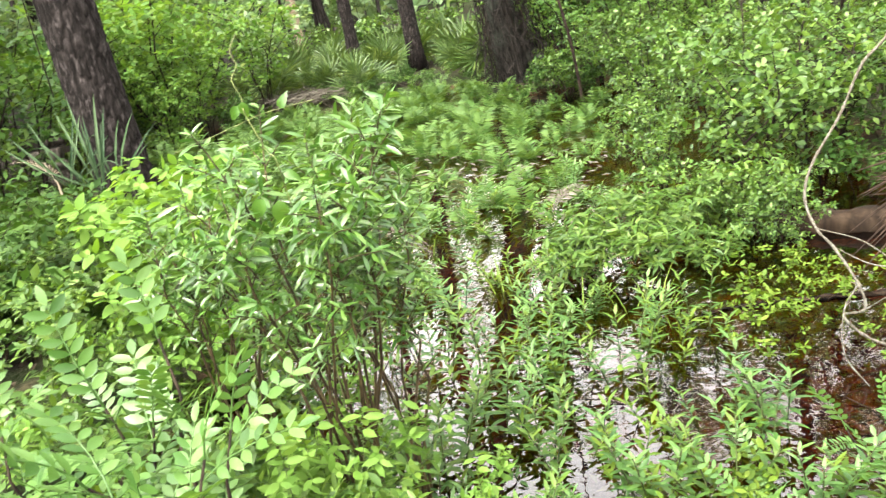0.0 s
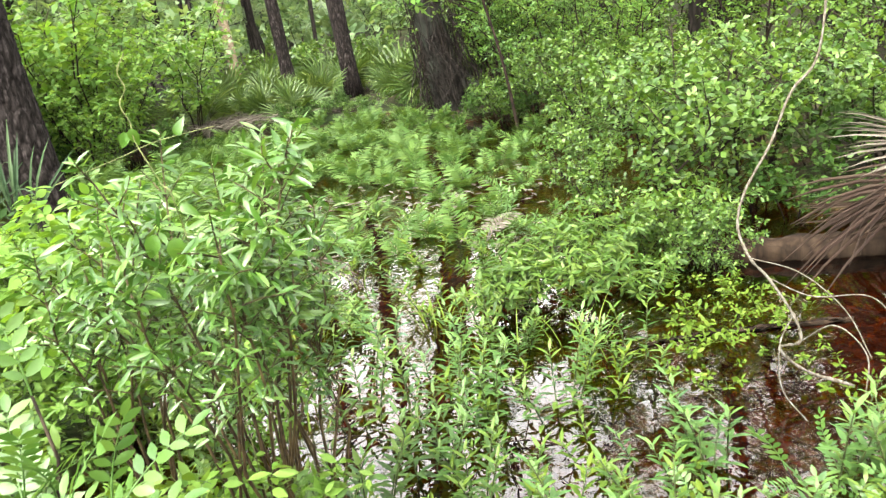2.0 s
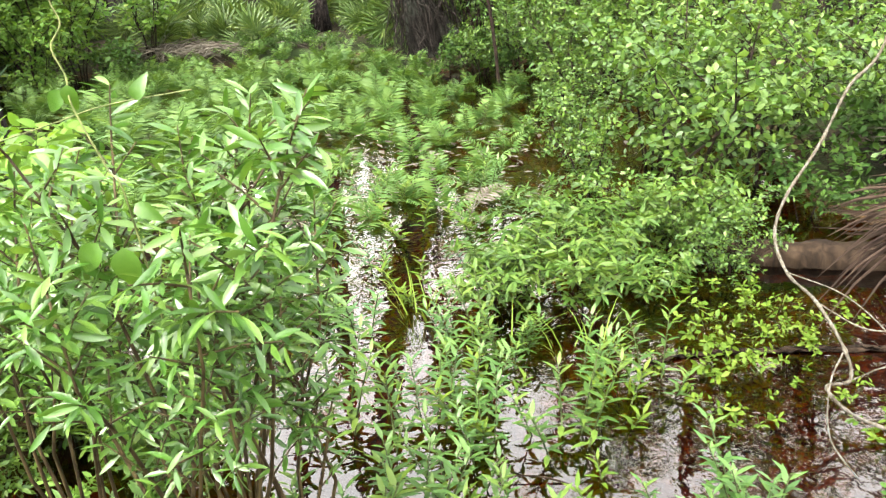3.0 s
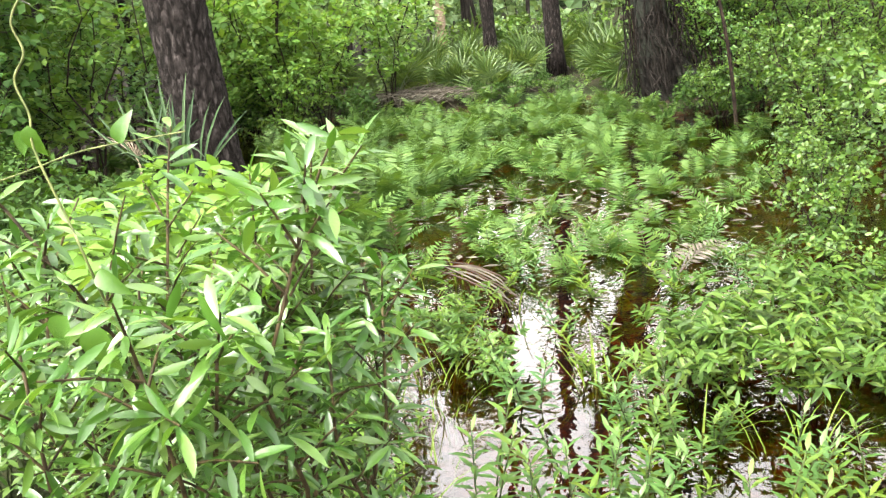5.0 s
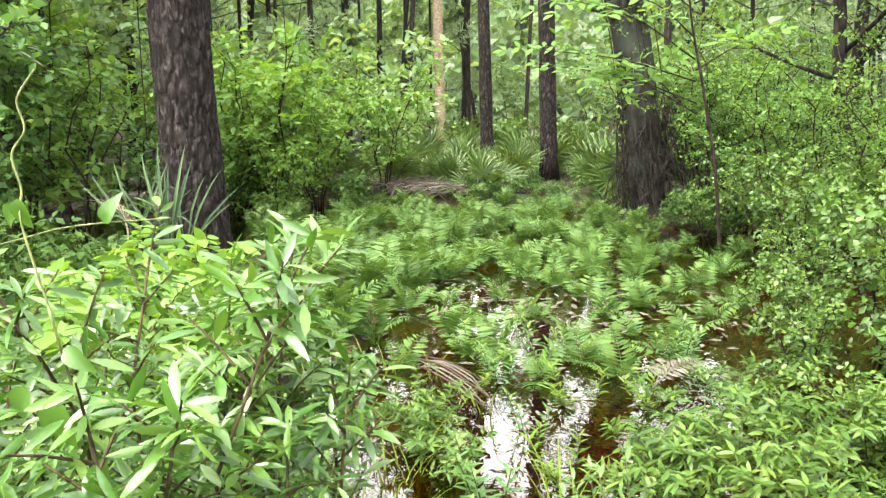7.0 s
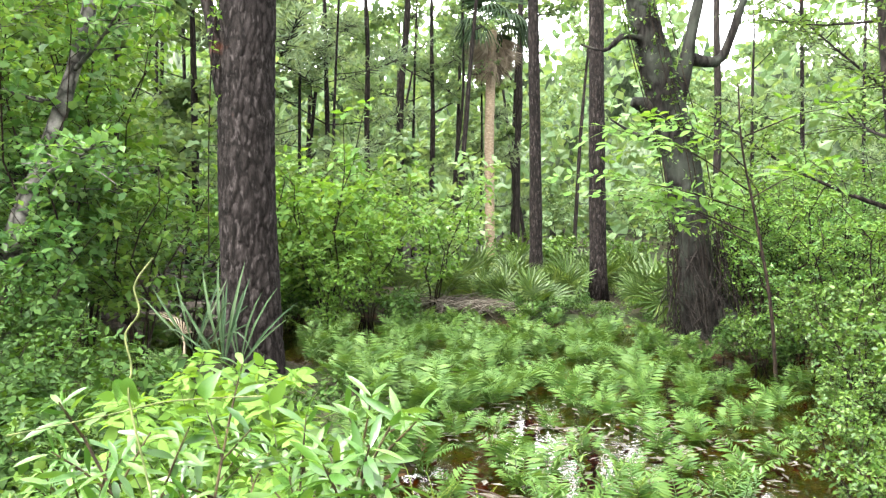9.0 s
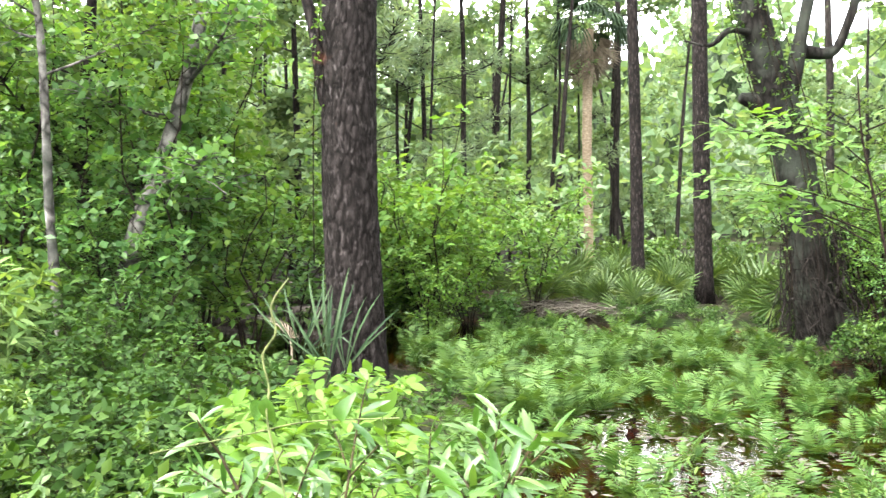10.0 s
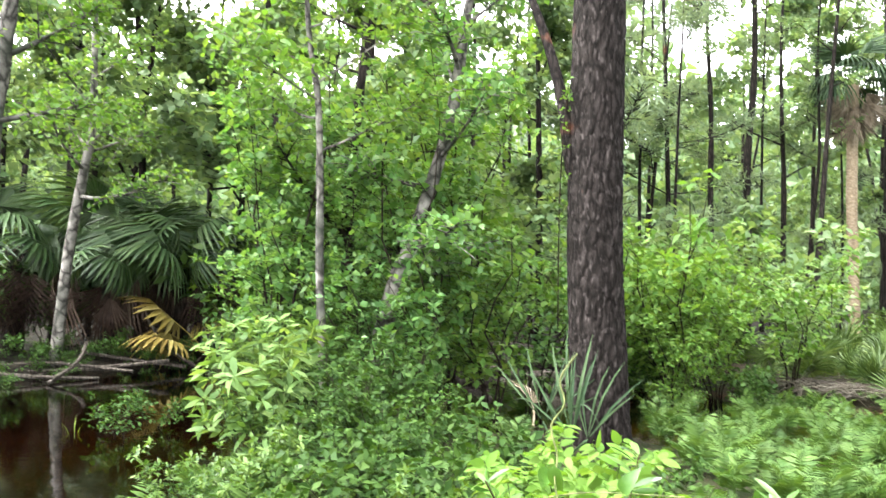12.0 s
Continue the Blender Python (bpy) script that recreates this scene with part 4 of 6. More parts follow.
for x, y, s in ((-4.6, 12.2, 1.15), (-5.3, 12.8, 1.35)):
    copy_thing_at(soft[0], at(x, y, float(height(x, y)) - 0.03, 140 * s, s))
under = [shrub("undergrowth_shrub", 110 + k, "leafy undergrowth shrub under the far trees", "shrub", at(0, 30), h, sp, 2, 25, 7, DIA, 0.215, 0.8, lm, group="undergrowth under the far trees", thick=0.015)
         for k, (h, sp, lm) in enumerate(((1.8, 1.2, LEAF_FAR), (2.4, 1.2, LEAF_MAPLE), (1.4, 1.3, LEAF_BROAD), (3.0, 1.4, LEAF_FAR)))]
far_spots = []
for k in range(50):
    a, r = math.radians(R.uniform(-32, 80)), 19 + 25 * R.random()
    far_spots.append((0.2 - r * math.sin(a), 1.2 + r * math.cos(a)))
far_spots += spots(R, 14, -10, -3.2, 15, 19.5) + spots(R, 16, -20, -12.5, 9, 18) + spots(R, 6, -20, -14.5, 2, 9)


def open_glade(x, y):
    """The low glade of palmettos under the cabbage palm."""
    return 0.04 < (0.27 - x) / (y - 1.2) < 0.29 and y < 31


strew(under, [q for q in far_spots if not open_glade(*q) and not (-3.5 < q[0] < 0.5 and q[1] < 22)], R, 0.8, 1.3)
for k in range(16):
    x, y = 0.27 - R.uniform(0.04, 0.29) * 20, R.uniform(19, 29)
    copy_thing_at(under[2], at(x, y, float(height(x, y)) - 0.05, R.uniform(0, 360), R.uniform(0.45, 0.7)))

# bushes and small trees of the pool bank
right = [shrub("bank_shrub", 120 + k, "rounded broadleaf shrub crowding the pool bank", "shrub", at(0, 30), h, sp, 6, 20, 12, OBOV4, 0.061, 0.34, lm, group="shrubs of the pool bank", lift=0.7, wild=0.6)
         for k, (h, sp, lm) in enumerate(((1.15, 0.7, LEAF_BROAD), (1.0, 0.8, LEAF_BROAD), (1.35, 0.7, LEAF_BROAD)))]
strew(right, [(1.75, 5.35), (2.25, 5.6), (1.9, 6.4), (2.7, 6.3), (3.0, 5.3), (2.4, 7.4), (3.4, 7.0), (3.2, 8.3)], R, 0.85, 1.1)
for k, (x, y) in enumerate(((1.3, 5.8), (1.5, 6.9), (1.7, 8.0))):
    copy_thing_at(right[k], at(x, y, max(float(height(x, y)), -0.12) - 0.02, 130 * k, 0.6))
for k, (x, y, s) in enumerate(((1.60, 4.36, 0.42), (1.52, 4.62, 0.55))):
    copy_thing_at(right[k], at(x, y, max(float(height(x, y)), -0.12) - 0.02, 70 + 130 * k, s))
hedge = [shrub("tall_shrub", 130 + k, "tall leafy shrub laced with vines behind the pool", "shrub", at(0, 30), h, sp, 6, 26, 15, OBOV3, 0.066, 0.5, lm, group="tall shrubs behind the pool", thick=0.018)
         for k, (h, sp, lm) in enumerate(((2.6, 1.0, LEAF_MAPLE), (2.2, 1.1, LEAF_DARK), (3.0, 1.0, LEAF_MAPLE)))]
strew(hedge, [(2.6, 10.2), (1.7, 12.4), (3.4, 11.2), (4.0, 9.6), (3.0, 12.8), (4.6, 12.2), (5.2, 10.4), (2.3, 13.8), (5.6, 13.6), (4.4, 8.2), (6.6, 11.8), (5.8, 8.6), (4.2, 14.6)] + [(0.8, 14.1), (1.2, 13.2), (1.8, 14.1), (2.2, 12.9), (2.8, 14.0), (1.4, 12.0)], R, 0.85, 1.1)

for k, (x, y) in enumerate([(1.34, 12.03), (1.69, 11.4), (2.15, 11.2), (2.88, 12.3), (2.23, 12.76)]):
    copy_thing_at(hedge[k % 2], at(x, y, max(float(height(x, y)), -0.1) - 0.02, 77 * k, 0.78))

# leafy trees of the pool's far right bank, arching over the water
bank_trees = [leafy_tree("bank_tree", 135 + k, "leafy tree with dark slim trunk on the pool bank", at(0, 40), slim_line(135 + k, tall, lean), [r, r * 0.8, r * 0.5, r * 0.2], 10, 2.2, 0.18, 28, 16,
                         diamond(0.66), 0.070, 0.8, LEAF_MID, BARK_SLIM, group="trees of the pool bank") for k, (tall, lean, r) in enumerate(((8.0, -0.6, 0.11), (7.0, 0.5, 0.09)))]
strew(bank_trees, [(4.6, 12.0), (6.6, 12.8), (3.6, 15.0), (6.0, 16.0), (8.6, 11.6), (8.2, 15.6), (6.4, 9.4), (4.9, 9.9), (3.7, 10.7), (2.9, 12.7), (5.6, 11.0)], R, 0.9, 1.15, tip=2)

# ---- palmettos ----
palms = [fan_plant("saw_palmetto", 140 + k, "saw palmetto with stiff green fans and brown dead skirt", at(0, 30), 10, 0.56, 0.40, LEAF_PALMETTO, (18, 85), 3, "saw palmettos of the far bank", 0.034, 0.10, 18, arc=270, twist=55)
         for k in range(4)]
strew(palms, [(-2.9, 14.9), (-2.2, 15.4), (-3.5, 15.5), (-0.2, 15.4), (-1.6, 16.0), (-2.8, 16.4), (-0.1, 15.8), (0.5, 15.0), (0.9, 16.2), (-3.6, 17.2), (-4.4, 16.2), (-1.2, 17.2),
               (0.0, 17.2), (1.5, 15.4), (-2.0, 18.2), (-4.6, 18.4), (-0.6, 18.8), (1.2, 17.9), (2.2, 16.8), (-5.6, 17.2), (-3.2, 19.6), (0.4, 20.0), (2.4, 19.0), (-1.8, 20.6), (-5.0, 20.8), (3.2, 17.6), (-2.4, 14.2), (-3.5, 14.3), (0.3, 14.2), (-1.9, 13.9), (1.0, 14.3), (-1.5, 16.9), (-2.9, 17.9), (-0.4, 16.6), (0.8, 17.2), (-2.0, 16.9), (-3.9, 18.6)], R, 0.68, 1.0)
young = root("young_palm", at(-3.68, 7.28, 0.1), "blue-green young palm with long narrow segments beside the pine", "palm")
for dx, dz, turn, e, roll, arc, segs, length in ((0.0, 0.26, 28, 80, 0, 115, 9, 0.70), (0.30, 0.15, 22, 84, -4, 46, 8, 0.92), (0.40, 0.15, 0, 74, 12, 66, 6, 0.72)):
    f = part("fan_leaf", mesh("fan_leaf", fan(rg, segs, arc, length, 0.0105, 0.24, petiole=0.05, loose=9), LEAF_BLUE), young)
    f.matrix_basis = pose(dx, 0.004 * roll, dz, 0, 0, turn) @ pose(0, 0, 0, e, roll, 0)
    part("stalk", mesh("stalk", [tube(spline([(0.15, 0, -0.1), (0.1 + dx * 0.5, 0, dz * 0.5), (dx, 0.004 * roll, dz + 0.04)], 8), 0.009, 6)], LEAF_BLUE, True), young)
for a, l, bend in ((-1.0, 0.75, 0.5), (0.9, 0.7, 0.6), (0.4, 0.85, 0.45), (-0.5, 0.8, 0.4)):
    u = np.linspace(0, 1, 9)
    mid = np.stack([0.15 + np.sin(a) * l * (u - 0.15 * u**2), 0 * u - 0.1 * u, 0.3 + l * (np.cos(a) * u - bend * np.maximum(u - 0.45, 0) ** 1.5 * 2.2)], -1)
    w = np.array([0.2, 1, 0.35]) * 0.010 * (1 - u**3)[:, None]
    part("bent_segment", mesh("bent_segment", [(np.concatenate([mid - w, mid + [0, 0, -0.006], mid + w]), np.array([(i, i + 1, i + 10, i + 9) for i in range(8)] + [(i + 9, i + 10, i + 19, i + 18) for i in range(8)], np.int32))], LEAF_BLUE), young, "pale kinked leaf segment")
withered = part("dead_fan_leaf", mesh("dead_fan_leaf", fan(rg, 9, 90, 0.4, 0.02, 0.4, petiole=0.3), DRY_PALE), young, "bleached dead fan leaf")
withered.matrix_basis = pose(-0.1, 0, 0.25, 0, 0, 60) @ pose(0, 0, 0, 40, 30, 0)
# palms over the pond
lp = [fan_plant("pond_palm", 155 + k, "large dark palm with hanging fans over the pond", at(0, 30), 17, 0.82, 1.0, LEAF_PALM, (-15, 75), 20, "palms over the pond", 0.036, 0.85, 24, "palm", 230, twist=50, foot=1.85) for k in range(2)]
for k in range(2):
    part("trunk", mesh("trunk", [tube(spline([(0, 0, -0.2), (0.05, 0, 0.8), (0, 0, 1.85)], 10), np.linspace(0.2, 0.17, 10) * (1 + 0.06 * rg.normal(size=10)), 12)], BARK_SLIM, True), lp[k])
strew(lp, [(-13.9, 8.7), (-15.3, 7.6), (-14.6, 9.8), (-13.2, 9.7)], R, 0.95, 1.1)
fan_plant("yellowing_palmetto", 158, "yellowing palmetto drooping towards the pond", at(-11.9, 9.5, 0.12), 7, 0.8, 1.0, DRY_YELLOW, (18, 60), 4, width=0.05, sag=0.7)


# ---- ferns ----
def frond_geo(rng, length=0.55, pairs=15, wide=0.30):
    u = np.linspace(0, 1, 9)
    line = np.stack([0 * u, length * (u - 0.12 * u**2), length * (0.55 * u - 0.62 * u**2.2)], -1)
    geo = [tube(line, np.linspace(0.004, 0.0012, 9), 4, False)]
    v = np.linspace(0.2, 0.98, pairs)
    pos = np.stack([np.interp(v, u, line[:, i]) for i in range(3)], -1)
    tang = unit(np.stack([np.interp(v, u, np.gradient(line[:, i])) for i in range(3)], -1))
    size = length * wide * np.sin(np.pi * (0.18 + 0.8 * v)) ** 0.8 * rng.uniform(0.9, 1.1, pairs)
    for s in (-1, 1):
        ahead = unit(np.array([s, 0, 0.05]) + 0.38 * tang + 0.08 * rng.normal(size=(pairs, 3)))
        up = np.cross(np.array([1.0, 0, 0]), tang) + 0.15 * rng.normal(size=(pairs, 3))
        geo.append(place(blade(0.19, 3, 0.12, 0.2, 0.4), pos, ahead, up, size))
    return geo


FRONDS = [mesh("frond", frond_geo(R, l, 15 + k % 3, w), LEAF_FERN) for k, (l, w) in enumerate(((0.55, 0.3), (0.62, 0.27), (0.48, 0.32), (0.58, 0.3)))]


def fern(seed, n, label, group):
    rng = np.random.default_rng(seed)
    ob = root("fern", at(0, 30), label, "fern", group)
    for k in range(n):
        f = part("frond", FRONDS[(k + seed) % 4], ob)
        f.matrix_basis = pose(0, 0, 0, 0, 0, k * 360 / n + rng.uniform(-25, 25)) @ pose(0, 0.01, 0, rng.uniform(36, 76), rng.uniform(-15, 15), 0) @ Matrix.Diagonal((*[rng.uniform(0.8, 1.15)] * 3, 1))
    return ob


ferns = [fern(160 + k, 5, "bright green swamp fern rising from shallow water", "ferns of the flooded hollow") for k in range(5)]


def in_field(x, y):
    return -3.3 + 0.25 * (10 - y) < x < 0.6 + 0.08 * (y - 8) and abs(x - 0.7) + abs(y - 11.8) > 0.6


field = spots(R, 156, -3.6, 0.9, 7.5, 13.0, in_field)
field = [q for q in field if not (-1.3 < q[0] < 0.7 and q[1] < 8.0)]
front = [(-0.55, 5.95), (-0.35, 5.75), (0.15, 5.95), (0.32, 5.7), (0.62, 6.25), (0.75, 6.6), (0.95, 7.2), (0.5, 7.4), (-1.25, 6.9), (-1.5, 6.2), (-1.7, 7.2), (0.9, 8.3), (1.15, 8.8), (1.3, 9.3), (0.8, 9.6),
          (1.5, 10.0), (1.0, 10.4), (1.7, 9.2), (-1.2, 6.0), (-0.9, 5.6), (0.5, 5.35), (0.05, 6.3), (-0.75, 6.4), (-0.3, 6.9), (0.2, 7.1), (-1.0, 7.2), (0.75, 5.8), (0.95, 5.5),
         (-0.1, 5.6), (-0.62, 7.4), (0.05, 7.6), (0.4, 7.9), (-0.2, 8.0), (0.7, 7.9), (1.2, 7.6), (-1.35, 7.7), (-0.45, 6.3), (0.38, 6.6)]
strew(ferns, field, R, 0.6, 1.0)
for k, (x, y) in enumerate(front):
    copy_thing_at(ferns[k % 5], at(x, y, max(float(height(x, y)), -0.12) - 0.02, 83 * k, R.uniform(0.58, 0.86), R.uniform(-6, 6)))
bank_ferns = [fern(170 + k, 6, "fern on the mossy bank", "ferns of the near bank") for k in range(2)]
strew(bank_ferns, spots(R, 20, -4.8, -1.5, 3.6, 7.4, lambda x, y: not (-3.6 < x < -2.0 and y > 5.0)) + spots(R, 16, -2.3, -1.35, 4.4, 7.6, lambda x, y: y < 5.8 or x > -1.7), R, 0.6, 0.95)

for k, (x, y) in enumerate([(-4.2, 10.66), (-3.72, 10.11), (-3.59, 9.52), (-4.02, 11.26), (-6.33, 10.43), (-4.48, 12.01), (-5.65, 9.88)]):
    copy_thing_at(bank_ferns[k % 2], at(x, y, max(float(height(x, y)), -0.12) - 0.02, 70 * k, 0.9))

for k, (x, y) in enumerate([(-4.03, 4.39), (-3.56, 4.28), (-4.64, 4.77), (-4.5, 4.64), (-4.76, 4.49), (-3.92, 3.94), (-4.87, 4.13)]):
    copy_thing_at(bank_ferns[k % 2], at(x, y, max(float(height(x, y)), -0.12) - 0.02, 50 * k, 0.75))

for k, (x, y) in enumerate([(-1.81, 13.27), (-1.46, 13.18), (-1.11, 13.04), (-0.81, 13.28), (-1.8, 14.28), (-1.33, 14.13), (0.23, 11.06), (0.45, 11.41), (0.63, 11.12)]):
    copy_thing_at(bank_ferns[k % 2], at(x, y, max(float(height(x, y)), -0.12) - 0.02, 110 * k, 0.62))

# ---- plants of the pool ----
HERB = blade(0.26, 4, 0.25, 0.18, 0.42)


def herb(seed, h, per, size, leaf_mat, label, group):
    """An upright herb: one stem, leaves spiralling to a tight top rosette."""
    rng = np.random.default_rng(seed)
    ob = root("water_herb", at(0, 30), label, "herb", group)
    for k in range(rng.integers(2, 5)):
        hh = h * rng.uniform(0.6, 1.0)
        a = rng.random() * 6.28
        u = np.linspace(0, 1, 5)[:, None]
        line = np.concatenate([0.05 * np.array([[np.cos(a), np.sin(a)]]) + 0.10 * np.array([[np.cos(a), np.sin(a)]]) * u**1.5, hh * u], -1)
        s = part("stem", mesh("stem", [tube(line, np.linspace(0.004, 0.0018, 5), 5)], BARK_GREEN, True), ob)
        v = np.linspace(0.15, 1, per) ** 0.8
        pos = np.stack([np.interp(v, u[:, 0], line[:, i]) for i in range(3)], -1)
        b = np.arange(per) * 2.4
        el = 0.15 + 0.9 * v**3
        ahead = np.stack([np.cos(b), np.sin(b), el], -1)
        up = np.stack([-np.cos(b) * el, -np.sin(b) * el, np.ones(per)], -1)
        part("foliage", mesh("foliage", [place(HERB, pos, ahead, up, size * rng.uniform(0.7, 1.1, per) * (1.1 - 0.35 * v))], leaf_mat, True), s)
    return ob


herbs = [herb(180 + k, h, 24, 0.08, lm, "leafy upright herb standing in the brown water", "herbs of the pool")
         for k, (h, lm) in enumerate(((0.38, LEAF_HERB), (0.45, LEAF_PINNATE), (0.3, LEAF_YELLOW), (0.42, LEAF_HERB)))]


def pool_keep(x, y):
    return not (0.65 < x < 1.5 and 2.5 < y < 3.35) and not (-0.32 < x < 0.24 and 2.75 < y < 5.2)


herb_spots = spots(R, 32, -0.9, 1.0, 2.15, 2.85, pool_keep) + spots(R, 12, 0.25, 0.7, 3.0, 3.9, pool_keep) + spots(R, 7, -0.9, -0.55, 3.0, 3.9) + spots(R, 10, 1.0, 1.7, 2.2, 2.7) + [(0.3, 3.9), (0.75, 3.25), (0.95, 3.4), (0.8, 2.75)]
herb_spots += spots(R, 14, -0.9, 1.0, 4.6, 6.2, pool_keep)
herb_spots += [(-0.2, 3.3), (0.1, 3.6), (-0.12, 4.1), (0.15, 4.4), (-0.05, 4.8), (0.02, 3.05), (0.05, 2.75), (-0.12, 2.6), (0.2, 2.9), (-0.3, 2.78), (0.12, 3.2)]
strew(herbs, herb_spots, R, 0.75, 1.2)

clump = [shrub("water_shrub", 190 + k, "bright lance-leaved low shrub standing in the pool", "shrub", at(0, 30), h, sp, 6, 8, 11, HERB, 0.092, 0.2, LEAF_HERB, BARK_TWIG, group="low shrubs in the pool", thick=0.006, rise=0.8, lo=0.35)
         for k, (h, sp) in enumerate(((0.55, 0.38), (0.48, 0.42), (0.62, 0.36)))]
strew(clump, [(1.45, 4.95), (1.7, 4.85), (0.62, 4.35), (0.95, 4.5), (1.2, 4.25), (0.85, 4.05), (1.3, 4.6), (-0.38, 4.38), (-0.55, 4.6), (0.5, 4.2), (0.55, 4.55), (1.5, 4.8), (1.1, 5.1)], R, 0.58, 0.82)
yel = [shrub("yellow_green_shrub", 200 + k, "small yellow-green round-leaved shrub by the dark water", "shrub", at(0, 30), 0.42, 0.34, 5, 6, 7, OVAL4, 0.062, 0.16, LEAF_YELLOW, BARK_GREEN, group="yellow-green shrubs by the dark water", thick=0.004)
       for k in range(2)]
strew(yel, [(1.3, 3.75), (1.6, 3.65), (1.15, 3.2), (1.45, 3.95), (1.75, 3.75), (1.62, 4.05), (1.48, 4.25), (1.25, 3.45), (1.55, 3.3), (1.0, 3.6), (1.65, 2.95), (0.75, 2.35), (0.55, 2.3), (1.7, 2.6)], R, 0.42, 0.64)


def tuft(seed, n, label, group):
    rng = np.random.default_rng(seed)
    ob = root("grass_tuft", at(0, 30), label, "grass", group)
    for k in range(n):
        a, l = rng.random() * 6.28, rng.uniform(0.25, 0.55)
        u = np.linspace(0, 1, 6)
        w = np.array([np.cos(a), np.sin(a)])
        out = (0.04 + l * 0.45 * u**1.8)[:, None] * w
        mid = np.concatenate([out, (l * (u - 0.35 * u**2.5))[:, None]], -1)
        s = np.array([-w[1], w[0], 0]) * 0.005
        hw = (1 - u**1.5)[:, None] + 0.05
        v = np.concatenate([mid - s * hw, mid + s * hw])
        q = np.array([(i, i + 1, i + 7, i + 6) for i in range(5)], np.int32)
        part("blade", mesh("blade", [(v, q)], LEAF_GRASS, True), ob)
    return ob


tufts = [tuft(210 + k, 5, "thin grass tuft in the shallows", "grass tufts of the shallows") for k in range(3)]
strew(tufts, spots(R, 20, -0.95, -0.35, 3.2, 4.7) + spots(R, 18, -1.5, -0.3, 4.5, 5.6) + spots(R, 6, 0.2, 0.9, 3.2, 4.0) + spots(R, 7, -0.75, -0.3, 3.0, 4.4) + spots(R, 6, -0.3, 0.2, 2.9, 4.6), R, 0.7, 1.1)

# ---- near plants on the left ----
def leaf_matrix(pos, ahead, up, size):
    f = unit(ahead)
    s = unit(np.cross(f, up))
    n = np.cross(s, f)
    m = np.eye(4)
    m[:3, 0], m[:3, 1], m[:3, 2], m[:3, 3] = s * size, f * size, n * size, pos
    return Matrix(m.tolist())


WAXBLADE = blade(0.21, 6, 0.3, 0.2, 0.54, 0.8)
WAX_LEAF = [mesh("leaf", [WAXBLADE], LEAF_WAX, True), mesh("leaf", [blade(0.23, 6, 0.25, 0.32, 0.56, 0.78)], LEAF_WAX, True), mesh("leaf", [blade(0.19, 6, 0.35, 0.08, 0.53, 0.8)], LEAF_WAX, True)]


def wax_bush(seed, x, y, h, spread, stems, twigs, single):
    """The near bush: long waxy leaves, the outermost ones single pieces."""
    rng = np.random.default_rng(seed)
    ob = root("waxleaf_bush", at(x, y, float(height(x, y)) - 0.02), "tall bush with long glossy lance leaves beside the pool", "bush", "waxleaf bushes")
    left = single
    for i in range(stems):
        line = stem_line(rng, h, spread, i, stems, 0.03, 7, 0.84)
        p, d, ln = sprout(rng, line, twigs, 0.17, 0.46 + 0.24 * rng.random(), 0.8)
        main, geo = tube(line, np.linspace(0.0065, 0.0022, len(line)), 7), []
        for a, b, c in zip(p, d, ln):
            geo.append(tube(np.stack([a, a + b * c * 0.5 + [0, 0, -0.01], a + b * c * 0.97 + [0, 0, -0.2 * c]]), [0.0022, 0.0018, 0.0012], 5, False))
        s = part("stem", mesh("stem", [webbed(main, geo)], BARK_STEM, True), ob)
        top = p[:, 2] > 0.72 * h
        low = ~top
        if low.any():
            part("foliage", mesh("foliage", [leaves_on(rng, p[low], d[low], ln[low], 9, WAXBLADE, 0.050, 0.8, 0.9, 0.1, 0.5)], LEAF_WAX, True), s)
        for a, b, c in zip(p[top], d[top], ln[top]):
            if left <= 0:
                part("foliage", mesh("foliage", [leaves_on(rng, a[None], b[None], np.array([c]), 13, WAXBLADE, 0.058, 0.8, 0.9, 0.1, 0.5)], LEAF_WAX, True), s)
                continue
            for k in range(9):
                v = 0.2 + 0.8 * (k + 0.5) / 9
                t = k * 2.4
                q = unit(np.cross(b, np.array([0.1, 0.2, 1])))
                w = np.cross(q, b)
                lf = part("leaf", WAX_LEAF[k % 3], s)
                lf.matrix_basis = leaf_matrix(a + b * c * v + np.array([0, 0, -0.22 * c * v * v]), b * 0.5 + 0.8 * (math.cos(t) * q + math.sin(t) * w) + 0.15 * rng.normal(size=3), np.array([0, 0, 1]) + 0.4 * rng.normal(size=3),
                                              0.062 * rng.uniform(0.65, 1.2))
            left -= 9
    return ob


wax_bush(220, -0.34, 2.30, 1.45, 0.32, 12, 18, 300)
wax_bush(221, -0.76, 2.62, 1.24, 0.26, 8, 14, 0)
wax_bush(222, -0.42, 2.80, 1.1, 0.22, 5, 10, 0)
wax_bush(223, -0.18, 2.36, 1.30, 0.16, 5, 16, 0)
soft_herb = [shrub("soft_herb", 280 + k, "soft light-green leafy herb of the near bank", "herb", at(0, 30), h, 0.22, 3, 13, 9, blade(0.4, 4, 0.2, 0.2, 0.5), 0.060, 0.16, lm, BARK_GREEN, group="soft herbs of the near bank", thick=0.004, rise=0.7, lo=0.25)
             for k, (h, lm) in enumerate(((0.75, LEAF_PALE), (0.6, LEAF_HERB), (0.85, LEAF_HERB)))]
